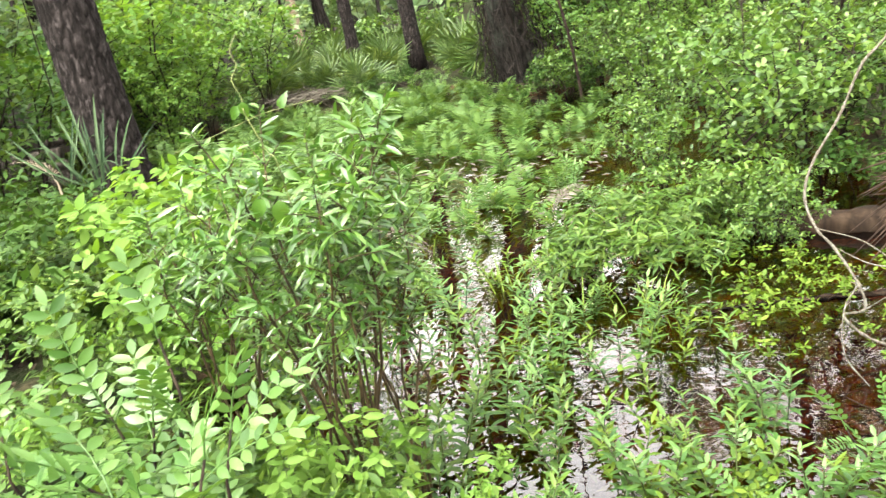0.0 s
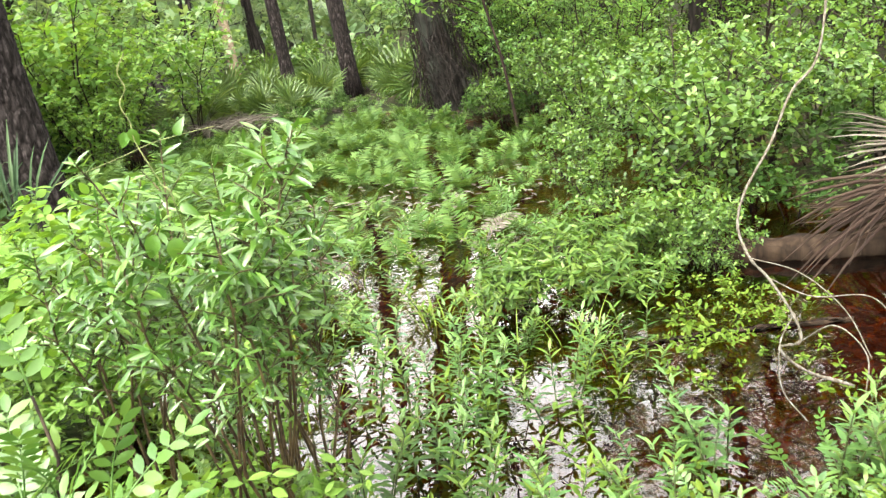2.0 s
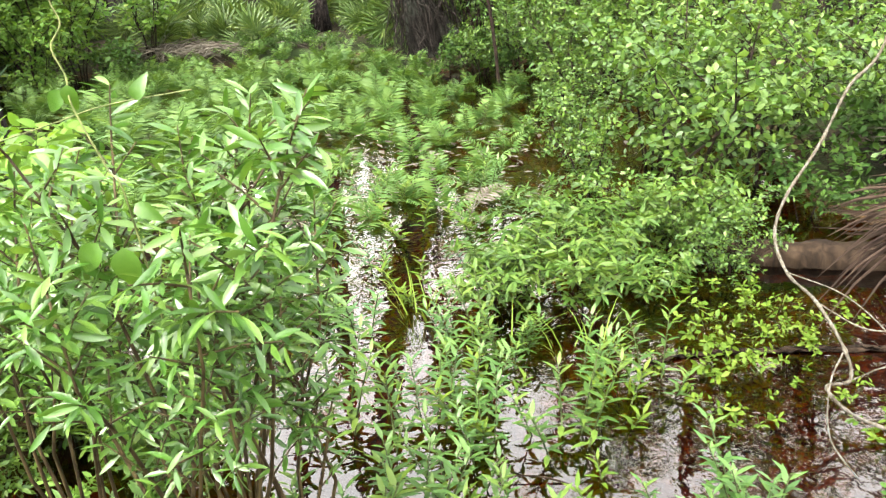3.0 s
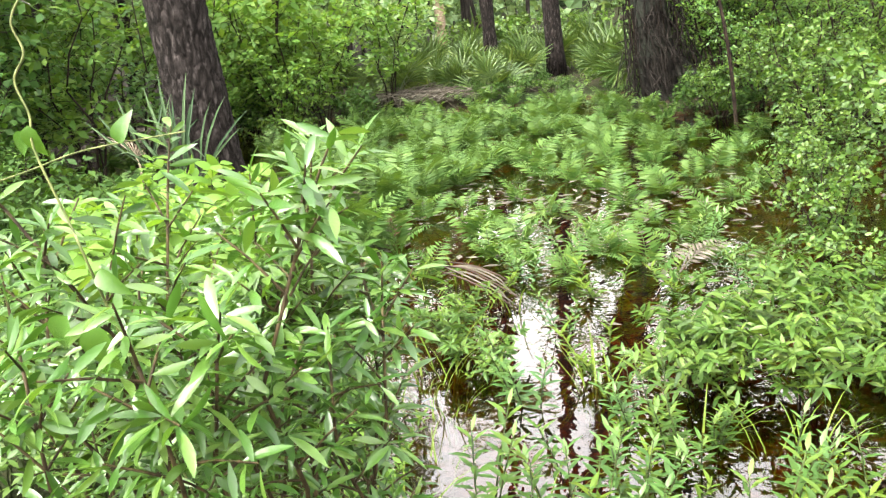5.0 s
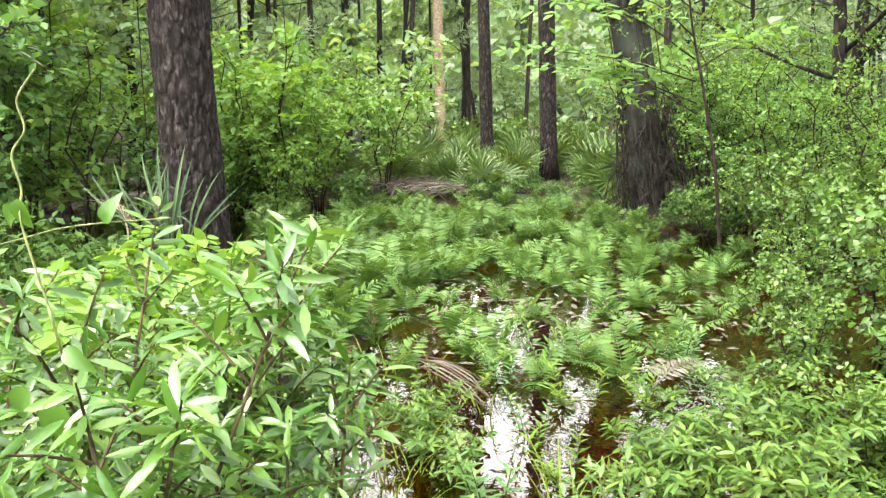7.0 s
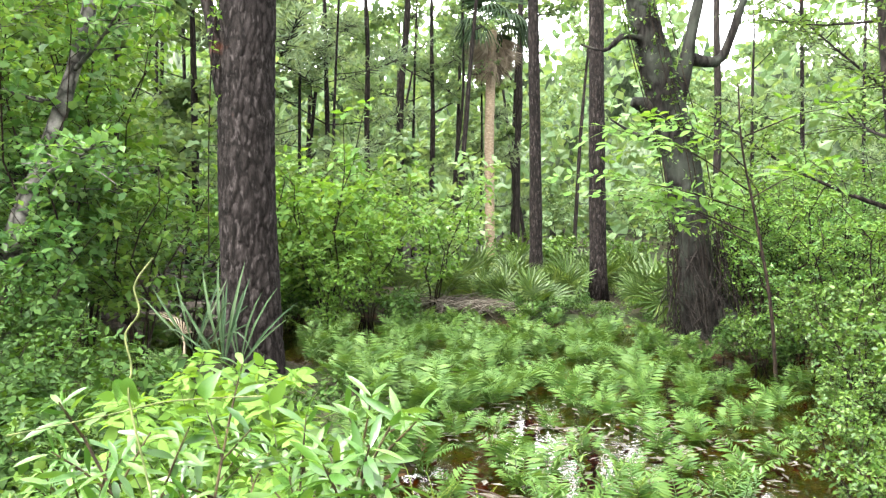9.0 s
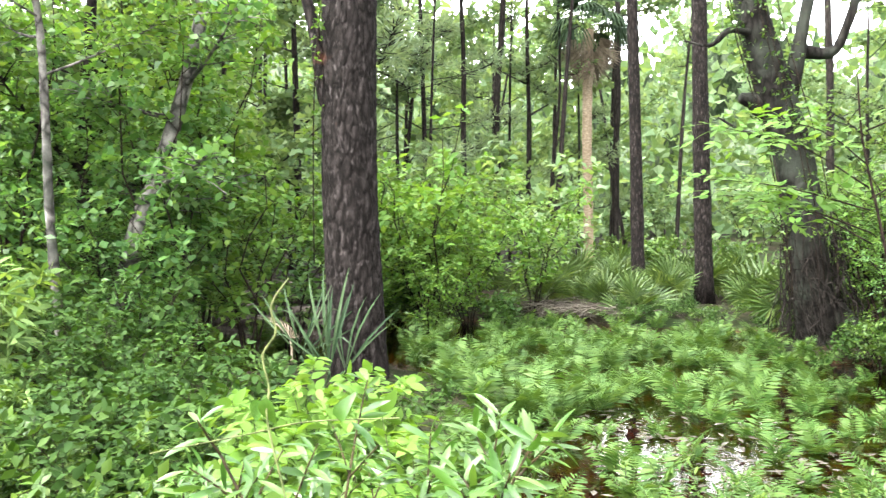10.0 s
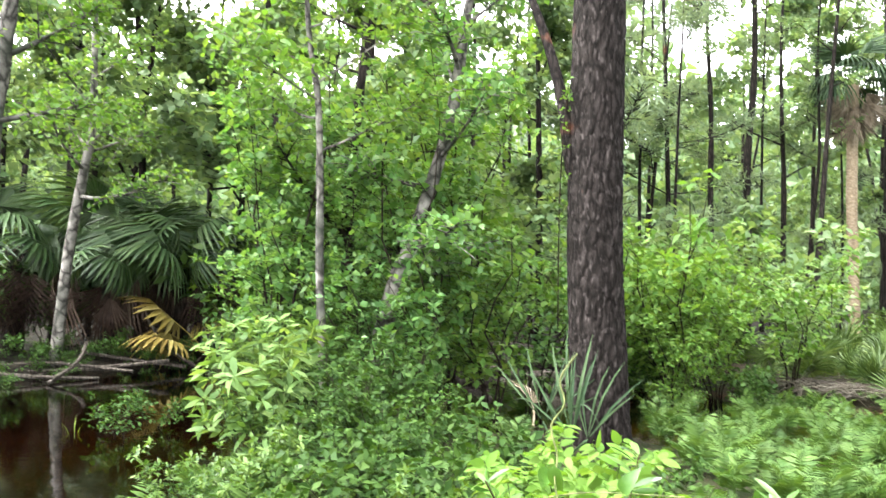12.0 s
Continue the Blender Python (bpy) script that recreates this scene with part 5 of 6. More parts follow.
strew(soft_herb, [(-0.55, 2.15), (-0.8, 2.35), (-0.35, 2.2), (-0.95, 2.75), (-0.6, 2.45), (-1.15, 2.5), (-0.5, 3.1), (-0.95, 3.3), (-1.3, 2.9), (-0.7, 2.0), (-0.45, 2.65), (-0.75, 2.95), (-0.65, 3.4), (-1.15, 3.1), (-0.42, 2.4), (-0.85, 2.1), (-1.05, 2.2), (-1.35, 3.4), (-0.7, 1.55), (-0.95, 1.85), (-0.6, 1.8), (-1.25, 2.2), (-1.5, 2.7), (-1.55, 3.1), (-1.1, 1.6)] + [(-1.48, 3.38), (-1.85, 4.17), (-1.55, 3.9), (-1.66, 3.44), (-2.2, 3.99), (-1.28, 3.13), (-1.65, 3.11), (-2.25, 4.35), (-1.45, 2.45), (-1.7, 2.6), (-1.9, 2.9), (-1.75, 3.3), (-2.1, 3.2), (-2.0, 3.6), (-1.35, 2.0), (-1.6, 2.2), (-2.3, 3.5), (-0.05, 2.1), (-0.12, 1.9)], R, 0.5, 0.9)
for k, (x, y, s) in enumerate(((-0.45, 1.95, 0.85), (-0.2, 2.0, 0.75), (-0.33, 1.82, 0.8), (-0.6, 1.9, 0.9), (-0.5, 1.75, 0.8), (-0.22, 1.78, 0.65), (-0.08, 1.98, 0.6), (-0.7, 2.05, 0.95), (-0.38, 2.08, 0.9))):
    copy_thing_at(soft_herb[(0, 2)[k % 2]], at(x, y, float(height(x, y)) - 0.02, 77 * k, s))

pale = [shrub("pale_bush", 230 + k, "soft pale-green broad-leaved bush on the near bank", "bush", at(0, 30), h, 0.42, 7, 9, 8, blade(0.5, 6, 0.12, 0.22, 0.42), 0.095, 0.2, LEAF_PALE, BARK_GREEN, group="pale bushes of the near bank", thick=0.007, rise=0.7)
        for k, h in enumerate((0.98, 0.8))]
strew(pale, [(-1.5, 4.2), (-1.7, 4.5), (-1.25, 3.7), (-1.65, 4.05), (-1.1, 3.4), (-1.68, 4.3)], R, 0.80, 0.94, tip=3)


# pinnate-leaved bush close to the first steps
def pinnate_geo(rng, length=0.26, pairs=6, size=0.052):
    u = np.linspace(0, 1, 6)
    line = np.stack([0 * u, length * u, 0.25 * length * u - 0.4 * length * u**2], -1)
    geo = []
    v = np.linspace(0.22, 0.93, pairs)
    pos = np.stack([np.interp(v, u, line[:, i]) for i in range(3)], -1)
    for s in (-1, 1):
        geo.append(place(blade(0.44, 5, 0.18, 0.15, 0.5), pos, np.array([s, 0.55, 0.1]) + 0.12 * rng.normal(size=(pairs, 3)), np.array([0, 0.1, 1]) + 0.15 * rng.normal(size=(pairs, 3)), size * rng.uniform(0.85, 1.1, pairs)))
    geo.append(place(blade(0.42, 5, 0.18, 0.15, 0.5), line[-1:], np.array([[0, 1, -0.2]]), np.array([[0, 0, 1.0]]), np.array([size])))
    return [tube(line, np.linspace(0.0028, 0.001, 6), 5, False)] + geo


PINNATE = [mesh("compound_leaf", pinnate_geo(R, l, n), LEAF_PINNATE, True) for l, n in ((0.22, 6), (0.19, 5), (0.25, 7))]


def pinnate_bush(seed, x, y, h, spread, stems, per, label, leaf=1.0):
    rng = np.random.default_rng(seed)
    ob = root("pinnate_bush", at(x, y, float(height(x, y)) - 0.02), label, "bush", "pinnate bushes of the near bank")
    for i in range(stems):
        line = stem_line(rng, h, spread, i, stems, 0.03)
        s = part("stem", mesh("stem", [tube(line, np.linspace(0.007, 0.003, len(line)), 6)], BARK_TWIG, True), ob)
        p, d, _ = sprout(rng, line, per, 0.2, 0.25, 0.35)
        for k, (a, b) in enumerate(zip(p, d)):
            part("compound_leaf", PINNATE[k % 3], s).matrix_basis = leaf_matrix(a, b, np.array([0, 0, 1]) + 0.25 * rng.normal(size=3), leaf * rng.uniform(0.7, 1.1))
    return ob


pinnate_bush(240, -0.52, 1.60, 0.90, 0.26, 5, 8, "bush of pinnate leaves with oval leaflets on the near bank")
pinnate_bush(241, -0.85, 1.75, 0.80, 0.32, 6, 9, "bush of pinnate leaves with oval leaflets on the near bank")
pinnate_bush(242, 0.88, 2.12, 0.30, 0.28, 6, 7, "low pinnate-leaved bush at the pool's near edge", 0.66)
pinnate_bush(243, 1.25, 2.30, 0.36, 0.28, 5, 7, "low pinnate-leaved bush at the pool's near edge", 0.66)

# pond bank: low leafy cover and the bright whorled bush
cover = [shrub("bank_bush", 250 + k, "low mixed green bush of the pond bank", "bush", at(0, 30), h, 0.5, 2, 25, 7, OVAL3, 0.078, 0.3, lm, group="low bushes of the pond bank", thick=0.007)
         for k, (h, lm) in enumerate(((0.6, LEAF_BANK_SHADED), (0.5, LEAF_BROAD), (0.7, LEAF_BANK_SHADED), (0.55, LEAF_BANK_SHADED)))]
strew(cover, spots(R, 34, -4.9, -1.9, 3.4, 7.3, lambda x, y: not (x > -3.7 and y > 5.2 and x < -2.0) and not (-5.3 < x < -3.6 and y > 5.7) and (0.21 - x) / (y - 1.1) < 1.1), R, 0.7, 1.05)
for x, y, s in ((-3.5, 5.2, 0.5), (-4.2, 5.5, 0.6), (-5.0, 6.2, 0.75), (-3.1, 4.6, 0.42), (-3.9, 4.6, 0.45), (-5.3, 6.9, 0.85)):
    copy_thing_at(dark[1], at(x, y, float(height(x, y)) - 0.03, 50 * x * y, s))
whorl = [shrub("whorled_bush", 260 + k, "bright yellow-green bush with whorled leaf rosettes", "bush", at(0, 30), h, 0.5, 6, 10, 8, blade(0.30, 4, 0.14, 0.25, 0.55), 0.165, 0.3, LEAF_MID, BARK_GREEN, lo=0.3, group="whorled bushes", thick=0.008, rise=0.6, whorl=True)
         for k, h in enumerate((1.4, 1.0))]
strew(whorl, [(-4.75, 5.1), (-4.5, 4.75), (-5.0, 5.05)], R, 0.85, 1.0, tip=3)
strew([copy_thing_at(cover[2], at(0, 30))], [(-7.4, 5.4)], R, 0.8, 0.9)
for x, y in ((-7.7, 5.9),):
    copy_thing_at(cover[0], at(x, y, -0.1, R.uniform(0, 360), 0.75))

# soft herbs, a low whorled bush and mixed cover down to the pond's edge
E = np.random.default_rng(5)
for k in range(24):
    x, y = E.uniform(-4.1, -2.9), E.uniform(3.35, 4.4)
    copy_thing_at((soft_herb[1], soft_herb[2], cover[1])[k % 3], at(x, y, float(height(x, y)) - 0.02, E.uniform(0, 360), E.uniform(0.55, 0.85) * (0.6 if k % 3 == 2 else 1.0)))
copy_thing_at(whorl[1], at(-3.82, 4.4, float(height(-3.82, 4.4)) - 0.02, 40, 0.5))

for k in range(26):
    x, y = R.uniform(-3.8, 2.6), R.uniform(12.7, 14.2)
    copy_thing_at(cover[k % 2], at(x, y, float(height(x, y)) - 0.02, R.uniform(0, 360), R.uniform(0.42, 0.66)))
for k in range(10):
    x, y = R.uniform(-6.2, -3.2), R.uniform(11.0, 13.4)
    copy_thing_at(cover[k % 2], at(x, y, max(float(height(x, y)), -0.1) - 0.02, R.uniform(0, 360), R.uniform(0.7, 1.2)))
for k, (x, y) in enumerate([(-1.81, 14.71), (-1.51, 14.7), (-1.23, 14.52), (-2.28, 14.82), (-2.85, 14.88)]):
    copy_thing_at(cover[k % 2], at(x, y, max(float(height(x, y)), -0.1) - 0.02, 95 * k, 0.5))
for k, (x, y) in enumerate([(-1.25, 13.96), (-0.95, 13.79), (-0.68, 13.47), (-1.15, 14.13), (-0.76, 13.77), (-4.05, 4.11), (-3.96, 4.32), (-3.61, 4.3), (-4.5, 4.21)]):
    copy_thing_at(cover[k % 3], at(x, y, max(float(height(x, y)), -0.1) - 0.02, 95 * k, 0.48))
for k, (x, y) in enumerate(((1.1, 11.25), (1.5, 11.0), (1.9, 10.8), (0.85, 11.1), (2.2, 10.6), (1.3, 10.7))):
    copy_thing_at(cover[k % 3], at(x, y, max(float(height(x, y)), -0.1) - 0.02, 80 * k, 0.85))
for k, (x, y) in enumerate(((-3.4, 3.95), (-3.1, 3.7), (-3.0, 4.05))):
    copy_thing_at(cover[(3, 0, 2)[k]], at(x, y, float(height(x, y)) - 0.02, 95 * k, 0.6))
for k in range(8):
    x, y = R.uniform(1.2, 3.4), R.uniform(9.0, 11.4)
    copy_thing_at(right[k % 3], at(x, y, max(float(height(x, y)), -0.1) - 0.02, R.uniform(0, 360), R.uniform(0.7, 0.95)))
for k in range(22):
    x, y = R.uniform(-13.6, -11.9), R.uniform(4.6, 9.8)
    copy_thing_at(cover[2 + k % 2], at(x, y, float(height(x, y)) - 0.03, R.uniform(0, 360), R.uniform(0.5, 0.8)))
for k, (x, y, s) in enumerate(((2.3, 5.0, 0.8), (2.7, 5.4, 0.9), (2.9, 6.0, 0.9), (3.3, 5.7, 1.0), (2.5, 4.75, 0.6), (3.1, 5.0, 0.9), (3.6, 6.4, 1.0), (3.2, 4.7, 0.8), (3.8, 5.4, 1.0))):
    copy_thing_at(cover[(0, 2, 3)[k % 3]], at(x, y, float(height(x, y)) - 0.03, 61 * k, s))
for k, (x, y, s) in enumerate(((-14.2, 6.2, 1.1), (-15.0, 6.9, 1.2), (-13.7, 5.3, 1.0), (-15.8, 8.8, 1.3), (-14.0, 10.8, 1.2), (-12.9, 11.2, 1.1), (-14.6, 8.0, 0.9))):
    copy_thing_at(dark[1], at(x, y, float(height(x, y)) - 0.03, 71 * k, s))
copy_thing_at(tufts[0], at(-8.0, 5.2, -0.15, 0, 1.0))
for k, (x, y) in enumerate(((-4.7, 6.3), (-4.3, 6.6), (-5.0, 6.9), (-4.5, 7.2), (-5.3, 7.3), (-4.0, 6.3), (-4.1, 7.0))):
    copy_thing_at(cover[(1, 3, 0)[k % 3]], at(x, y, float(height(x, y)) - 0.02, 67 * k, 0.55))

# ash spray reaching in front of the oak
ash = root("ash_sapling", at(1.15, 9.3, -0.1), "ash sapling reaching pale pinnate sprays over the ferns", "sapling")
ash_leaf = [mesh("compound_leaf", pinnate_geo(R, l, n, 0.125), LEAF_MAPLE, True) for l, n in ((0.36, 3), (0.30, 2), (0.40, 3))]
part("trunk", mesh("trunk", [tube(spline([(0.1, 0.1, -0.1), (0, 0, 0.9), (-0.15, 0, 1.7), (-0.3, -0.05, 2.4), (-0.35, 0, 3.0)], 20), np.linspace(0.02, 0.007, 20), 8)], BARK_TWIG, True), ash)
for k, (z0, far, rise) in enumerate(((1.5, 1.0, 0.4), (1.8, 1.45, 0.3), (2.0, 1.2, 0.5), (1.6, 1.3, 0.35), (2.2, 0.8, 0.4), (2.5, 0.9, 0.3), (1.9, 0.7, 0.3))):
    w = np.array([-1.0, 0.25 * R.normal() - 0.15, 0]) if k < 5 else np.array([0.9, 0.3, 0])
    l = spline([(-0.1 - 0.07 * z0, 0, z0), w * far * 0.5 + [-0.2, 0, z0 + rise * 0.7], w * far + [-0.2, 0, z0 + rise]], 10)
    s = part("limb", mesh("limb", [tube(l, np.linspace(0.008, 0.003, 10), 6)], BARK_TWIG, True), ash)
    p, d, _ = sprout(R, l, 12, 0.2, 0.25, 0.2)
    for q, (u, v) in enumerate(zip(p, d)):
        part("compound_leaf", ash_leaf[q % 3], s).matrix_basis = leaf_matrix(u, v, np.array([0, -0.3, 1]) + 0.3 * R.normal(size=3), R.uniform(0.75, 1.1))

# ---- vines, logs and dead fans ----
def vine(name, pts_, r, mat, label, n=60):
    l = spline(pts_, n)
    ob = tagged(new(name, mesh(name, [tube(l, r * (1 + 0.12 * R.normal(size=n)), 8)], mat, True)), label, "vine")
    return ob


vine("woody_vine", [(2.3, 4.3, 2.4), (2.12, 4.1, 1.6), (1.99, 3.96, 1.10), (1.83, 3.90, 0.94), (1.70, 3.83, 0.74), (1.56, 3.77, 0.57), (1.50, 3.72, 0.43), (1.50, 3.6, 0.32), (1.43, 3.25, 0.36), (1.46, 3.10, 0.25), (1.46, 3.06, 0.17), (1.38, 3.05, 0.16), (1.46, 3.02, 0.07), (1.6, 2.95, 0.02)],
     0.0058, BARK_VINE, "pale woody vine looping down over the pool", 110)
for k, pts_ in enumerate((((1.46, 3.06, 0.17), (1.56, 3.0, 0.24), (1.62, 2.9, 0.16), (1.56, 2.8, 0.05)), ((1.45, 3.1, 0.25), (1.36, 3.0, 0.2), (1.32, 2.9, 0.08), (1.36, 2.8, 0.0)), ((1.5, 3.6, 0.32), (1.62, 3.4, 0.3), (1.7, 3.2, 0.2), (1.72, 3.05, 0.06)), ((1.43, 3.25, 0.36), (1.55, 3.15, 0.3), (1.75, 3.1, 0.28), (1.85, 3.05, 0.12)))):
    vine("thin_vine", pts_, 0.0026, BARK_VINE, "thin pale vine trailing into the pool", 24)
brier = root("greenbrier", at(0, 0, 0), "thin greenbrier vine with heart leaves climbing the bush", "vine")
bl = [(-0.355, 2.09, 1.54), (-0.375, 2.08, 1.505), (-0.368, 2.08, 1.47), (-0.385, 2.075, 1.44), (-0.372, 2.07, 1.40), (-0.368, 2.06, 1.36), (-0.335, 2.05, 1.27), (-0.31, 2.04, 1.2), (-0.33, 2.2, 0.7), (-0.38, 2.4, 0.1)]
part("stem", mesh("stem", [tube(spline(bl, 50), np.linspace(0.0012, 0.0017, 50), 6)], STEM_BRIER, True), brier)
part("side_stem", mesh("side_stem", [tube(spline([(-0.55, 2.05, 1.30), (-0.42, 2.09, 1.33), (-0.34, 2.11, 1.35), (-0.22, 2.14, 1.36)], 24), 0.0010, 6)], STEM_BRIER, True), brier)
heart = mesh("heart_leaf", [blade(0.56, 9, 0.38, 0.55, 0.36)], LEAF_WAX, True)
for q, w, sz in (((-0.336, 2.05, 1.15), (0.05, -0.1, -1), 0.075), ((-0.37, 2.05, 1.16), (-0.6, -0.1, -0.8), 0.064), ((-0.30, 2.03, 1.22), (0.5, -0.2, -0.3), 0.042), ((-0.325, 2.06, 1.0), (0.6, -0.1, -0.6), 0.05), ((-0.37, 2.06, 1.39), (0.1, 0, -1), 0.04), ((-0.38, 2.07, 1.38), (-0.6, 0, -0.5), 0.045), ((-0.3, 2.12, 1.355), (0.3, -0.2, 0.5), 0.04)):
    part("heart_leaf", heart, brier).matrix_basis = leaf_matrix(np.array(q), np.array(w, float), np.array([0.1, -1.0, 0.3]), sz)


def log(name, pts_, r, mat, label, seed):
    rng = np.random.default_rng(seed)
    l = spline(pts_, 30)
    v, f = tube(l, r * (1 + 0.05 * rng.normal(size=30)), 16)
    v = v + 0.006 * rng.normal(size=v.shape)
    return tagged(new(name, mesh(name, [(v, f)], mat, True)), label, "log")


log("fallen_log", [(1.66, 4.58, 0.0), (1.85, 4.46, 0.02), (2.25, 4.32, 0.03), (2.8, 4.2, 0.03)], 0.082, WOOD_BROWN, "brown rotting fallen log half hidden by shrubs and dead fans", 1)
log("sunken_branch", [(0.85, 3.5, -0.012), (1.1, 3.6, 0.0), (1.5, 3.57, 0.006), (1.9, 3.52, 0.004)], 0.009, WOOD_BROWN, "thin branch lying in the brown water", 2)
for k, (a, b, r) in enumerate((((-8.3, 12.0, 0.1), (-6.4, 12.3, 0.12), 0.11), ((-8.6, 12.5, 0.28), (-6.6, 12.9, 0.3), 0.10), ((-8.0, 11.5, 0.02), (-6.0, 11.7, 0.04), 0.08), ((-8.4, 12.9, 0.46), (-7.0, 13.1, 0.44), 0.09))):
    a, b = np.array(a), np.array(b)
    log("fallen_log", [a, a * 0.66 + b * 0.34 + [0, 0.05, 0.02], a * 0.3 + b * 0.7, b], r, WOOD_GREY, "weathered grey fallen log stacked at the water's edge", 10 + k)
for k, pts_ in enumerate((((-13.6, 6.6, 0.1), (-12.6, 7.1, 0.2), (-11.6, 7.9, 0.1)), ((-13.0, 6.5, 0.05), (-12.2, 7.4, 0.12), (-11.4, 8.4, 0.25)), ((-12.8, 8.8, 0.9), (-12.3, 8.9, 0.4), (-11.8, 9.2, 0.05)), ((-12.6, 5.6, 0.2), (-12.0, 6.6, 0.08), (-11.7, 7.4, 0.02)), ((-12.5, 7.6, 0.5), (-12.0, 7.2, 0.25), (-11.6, 6.6, 0.03)), ((-12.9, 7.8, 0.3), (-12.2, 8.3, 0.2), (-11.7, 8.9, 0.1)))):
    log("dead_branch", pts_, 0.025, WOOD_GREY, "bare bleached branch on the pond's far edge", 20 + k)

# dead palmetto skirt
skirt = root("dead_palmetto", at(2.74, 3.82, -0.06), "palmetto stump with a thick skirt of brown dead fans", "palmetto")
S = np.random.default_rng(77)
dead_fans = [mesh("dead_fan_leaf", fan(S, n, arc, l, 0.0095, s, petiole=0.2, loose=3), DRY_FAN) for n, arc, l, s in ((8, 26, 0.8, 0.5), (10, 44, 0.66, 1.1), (7, 20, 0.85, 0.8), (9, 34, 0.72, 0.3), (6, 50, 0.6, 1.3))]
part("stump", mesh("stump", [tube(spline([(0.3, 0.1, 0.0), (0.1, 0.05, 0.25), (-0.05, 0, 0.42)], 10), np.linspace(0.13, 0.08, 10), 12)], DRY_FAN, True), skirt)
for k in range(34):
    part("dead_fan_leaf", dead_fans[k % 5], skirt).matrix_basis = pose(-0.05, 0, 0.46 + 0.03 * (k % 6), 0, 0, 20 + k * 11.5) @ pose(0, 0, 0, S.uniform(-70, -12), S.uniform(-90, 90), S.uniform(-25, 25)) @ Matrix.Diagonal((*[S.uniform(0.75, 1.08)] * 3, 1))
for k in range(4):
    part("grey_fan_leaf", mesh("grey_fan_leaf", fan(S, 8, 50, 0.5, 0.009, 0.2, petiole=0.2), DRY_GREY), skirt, "bleached grey fan leaf").matrix_basis = pose(-0.02, 0.1, 0.55, 0, 0, 55 + k * 20) @ pose(0, 0, 0, S.uniform(5, 30), S.uniform(-60, 60), 0)

# dead frond lying in the pool, drifting litter
frond = root("dead_frond", at(-0.72, 5.25, 0.02, 5), "bleached dead palm frond arched in the pool", "dead frond")
for k in range(7):
    b = 0.05 * (k - 3)
    l = spline([(0, b * 0.7, 0.15 + 0.02 * R.normal()), (0.13, b * 0.8 - 0.02, 0.13 - 0.1 * abs(b)), (0.29, b - 0.07, 0.05), (0.42 + 0.05 * R.normal(), b * 1.1 - 0.13, -0.02)], 10)
    w = np.array([0.25, 1, 0.2]) * 0.0065
    hw = (np.sin(np.linspace(0.4, 3.0, 10)))[:, None]
    q = np.array([(i, i + 1, i + 11, i + 10) for i in range(9)] + [(i + 10, i + 11, i + 21, i + 20) for i in range(9)], np.int32)
    part("segment", mesh("segment", [(np.concatenate([l - w * hw, l + [0, 0, -0.006], l + w * hw]), q)], DRY_GREY if k % 3 else DRY_FAN), frond)

bleached = root("dead_fern", at(0.5, 5.4, 0.05, -60), "bleached dead fern lying over the pool", "dead fern")
for k, (turn, e) in enumerate(((0, 24), (40, 12))):
    part("frond", mesh("frond", frond_geo(R, 0.36, 13, 0.24), DRY_GREY), bleached).matrix_basis = pose(0, 0, 0, 0, 0, turn) @ pose(0, 0, 0, e, 10, 0)
sticks = []
for k in range(46):
    c = np.array([R.uniform(0.35, 1.75) if k < 30 else R.uniform(-0.9, 0.6), R.uniform(2.2, 3.6), R.uniform(-0.1, 0.015)])
    w = unit(np.array([R.normal(), R.normal(), 0.12 * R.normal()])) * R.uniform(0.06, 0.2)
    sticks.append(tube(spline([c - w, c + 0.02 * R.normal(size=3), c + w], 6), np.linspace(0.004, 0.0018, 6), 5))
tagged(new("dead_sticks", mesh("dead_sticks", sticks, WOOD_BROWN, True)), "thin dead sticks and stalks lying in the brown pool", "sticks", kind="stuff")

lit = []
n = 430
px = np.concatenate([R.normal(-0.3, 0.8, n // 2), R.uniform(-1.6, 1.2, n - n // 2)])
py = np.concatenate([R.normal(7.3, 0.45, n // 2), R.uniform(4.8, 8.0, n - n // 2)])
a = R.random(n) * 6.28
lit.append(place(blade(0.35, 3, 0.3, -0.05), np.stack([px, py, 0.006 + 0.008 * R.random(n)], -1), np.stack([np.cos(a), np.sin(a), 0.02 * R.normal(size=n)], -1), np.array([0, 0, 1]) + 0.12 * R.normal(size=(n, 3)), R.uniform(0.05, 0.13, n)))
tagged(new("floating_litter", mesh("floating_litter", lit, DRY_GREY)), "pale dead leaves drifting on the pool", "leaf litter", kind="stuff")
n = 1500
px, py = R.uniform(-6, 3, n), R.uniform(1.0, 14, n)
hz = height(px, py)
a = R.random(n) * 6.28
tagged(new("sunken_litter", mesh("sunken_litter", [place(blade(0.4, 3, 0.3, 0.1), np.stack([px, py, hz + 0.015], -1), np.stack([np.cos(a), np.sin(a), 0.1 * R.normal(size=n)], -1), np.array([0, 0, 1]) + 0.25 * R.normal(size=(n, 3)), R.uniform(0.05, 0.12, n))], DRY_FAN)),
       "red-brown dead leaves on mud and pool bottom", "leaf litter", kind="stuff")
heap = []
for k in range(190):
    c = np.array([R.normal(-2.9, 0.5), R.normal(13.6, 0.25), 0.12 + 0.12 * R.random()])
    w = unit(np.array([R.normal(), 0.4 * R.normal(), 0.12 * R.normal()]))
    heap.append(tube(spline([c - w * 0.35, c + [0, 0, 0.1], c + w * 0.35], 6), np.linspace(0.009, 0.004, 6), 5))
tagged(new("brush_heap", mesh("brush_heap", heap, DRY_GREY, True)), "heap of dead palmetto stalks on the far bank", "brush heap", kind="stuff")

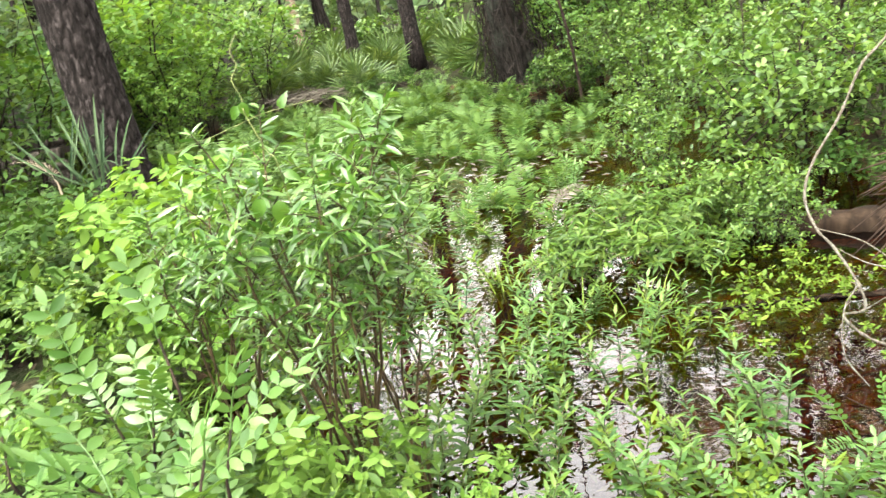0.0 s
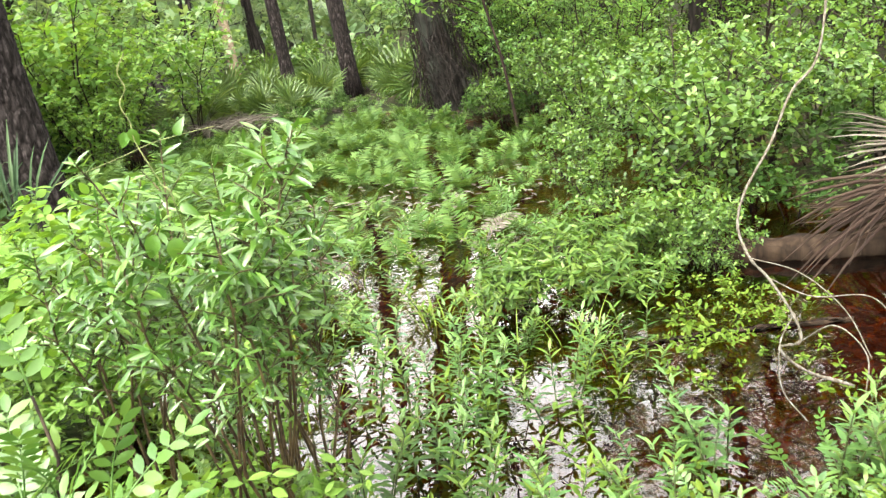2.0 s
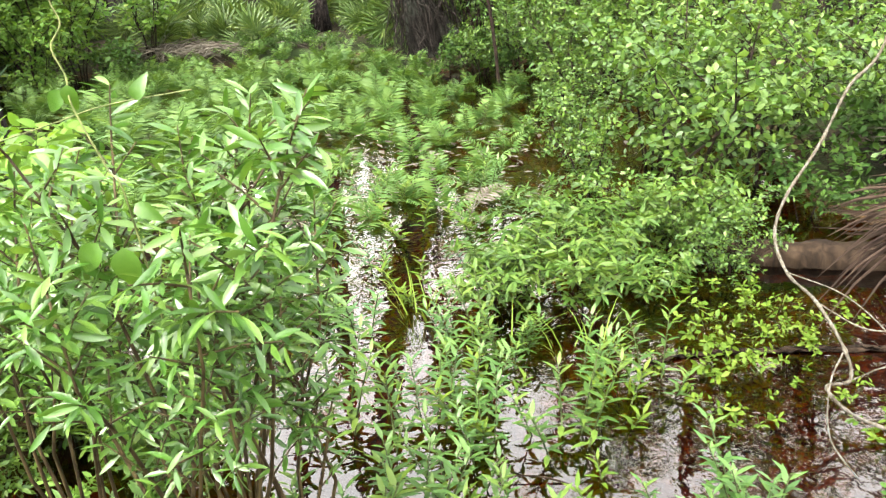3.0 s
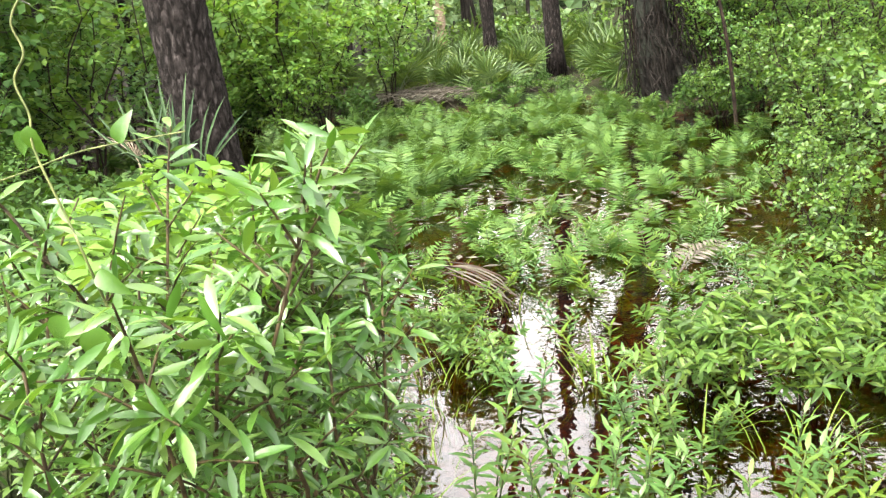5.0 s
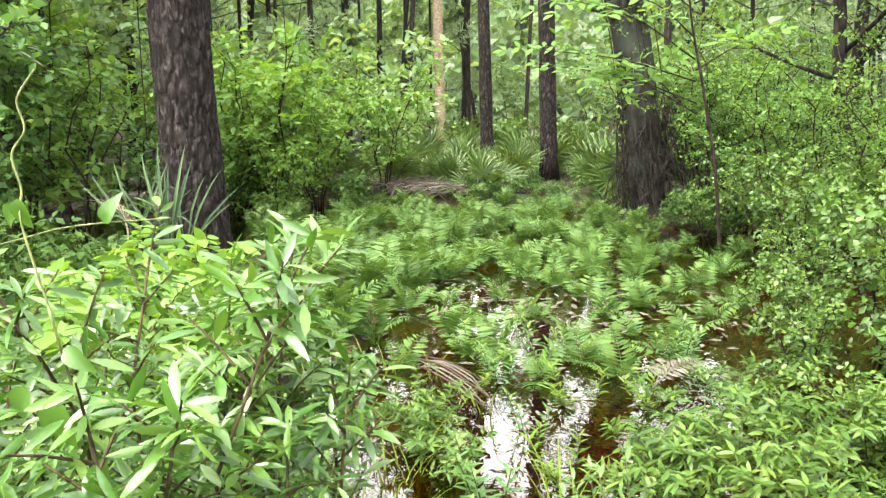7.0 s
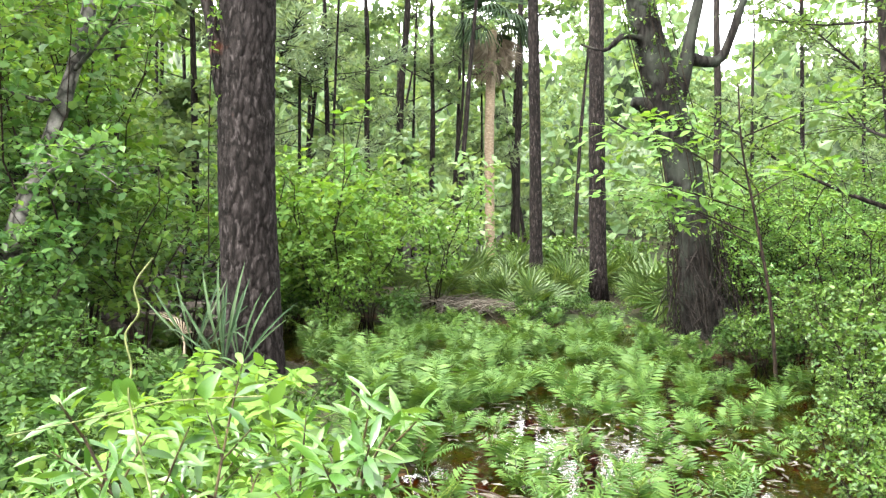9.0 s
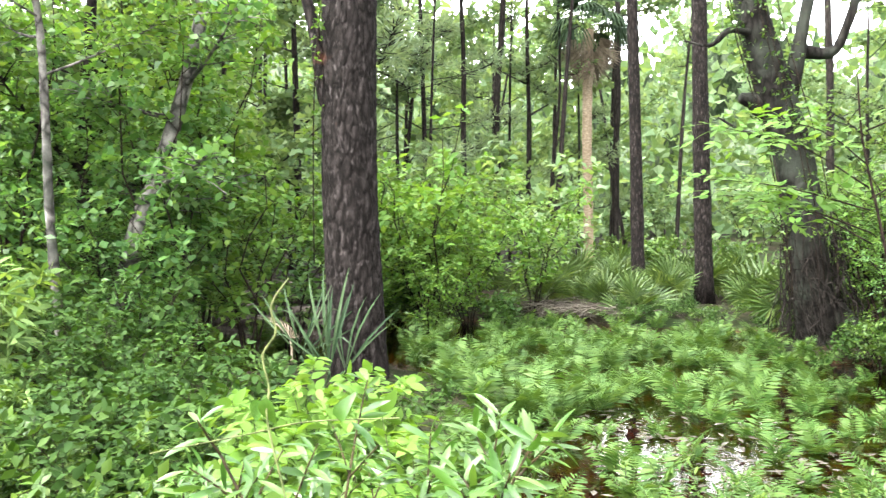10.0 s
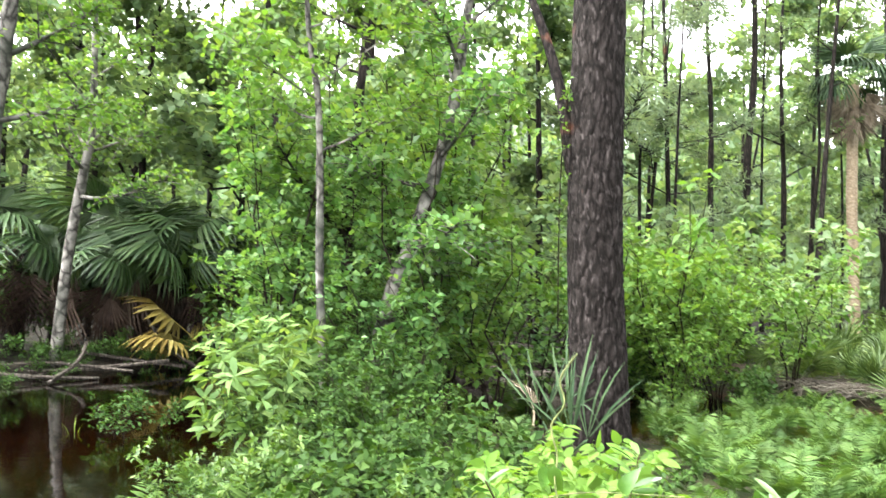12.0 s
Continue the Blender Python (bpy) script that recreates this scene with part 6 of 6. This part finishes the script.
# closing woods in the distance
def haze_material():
    """Distant foliage, with the haze of damp air mixed into its base colour."""
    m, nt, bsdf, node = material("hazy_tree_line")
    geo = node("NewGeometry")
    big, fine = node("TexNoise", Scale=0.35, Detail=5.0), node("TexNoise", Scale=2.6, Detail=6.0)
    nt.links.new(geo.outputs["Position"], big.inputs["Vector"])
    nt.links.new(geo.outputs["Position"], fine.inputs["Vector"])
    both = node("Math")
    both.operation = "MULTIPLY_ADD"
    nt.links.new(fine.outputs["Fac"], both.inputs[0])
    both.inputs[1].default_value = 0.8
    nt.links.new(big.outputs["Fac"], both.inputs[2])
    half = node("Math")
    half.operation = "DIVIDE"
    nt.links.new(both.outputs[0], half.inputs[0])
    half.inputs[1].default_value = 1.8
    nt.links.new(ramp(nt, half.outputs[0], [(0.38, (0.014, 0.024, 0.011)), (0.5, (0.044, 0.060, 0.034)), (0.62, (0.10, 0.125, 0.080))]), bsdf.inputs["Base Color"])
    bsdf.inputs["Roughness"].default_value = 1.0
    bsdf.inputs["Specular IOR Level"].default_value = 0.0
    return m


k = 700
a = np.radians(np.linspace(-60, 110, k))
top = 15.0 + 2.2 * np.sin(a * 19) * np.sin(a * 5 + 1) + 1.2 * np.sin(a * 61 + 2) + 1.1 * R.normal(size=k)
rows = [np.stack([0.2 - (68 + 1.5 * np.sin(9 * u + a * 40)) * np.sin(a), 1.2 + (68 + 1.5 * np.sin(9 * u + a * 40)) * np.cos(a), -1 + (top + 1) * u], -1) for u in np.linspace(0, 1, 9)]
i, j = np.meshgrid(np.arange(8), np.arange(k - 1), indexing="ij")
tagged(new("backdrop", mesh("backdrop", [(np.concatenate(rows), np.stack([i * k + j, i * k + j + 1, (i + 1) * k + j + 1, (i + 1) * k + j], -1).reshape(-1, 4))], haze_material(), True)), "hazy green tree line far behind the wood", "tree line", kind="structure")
n = 30000
a, r = np.radians(R.uniform(-50, 95, n)), R.uniform(46, 60, n)
z = 20 * R.random(n) ** 1.1 * (0.75 + 0.35 * np.sin(a * 23) * np.sin(a * 7.3 + 1))
z *= 1 - 0.08 * np.exp(-(((np.degrees(a) - 4) / 7) ** 4))
pos = np.stack([0.2 - r * np.sin(a), 1.2 + r * np.cos(a), z + 0.4], -1)
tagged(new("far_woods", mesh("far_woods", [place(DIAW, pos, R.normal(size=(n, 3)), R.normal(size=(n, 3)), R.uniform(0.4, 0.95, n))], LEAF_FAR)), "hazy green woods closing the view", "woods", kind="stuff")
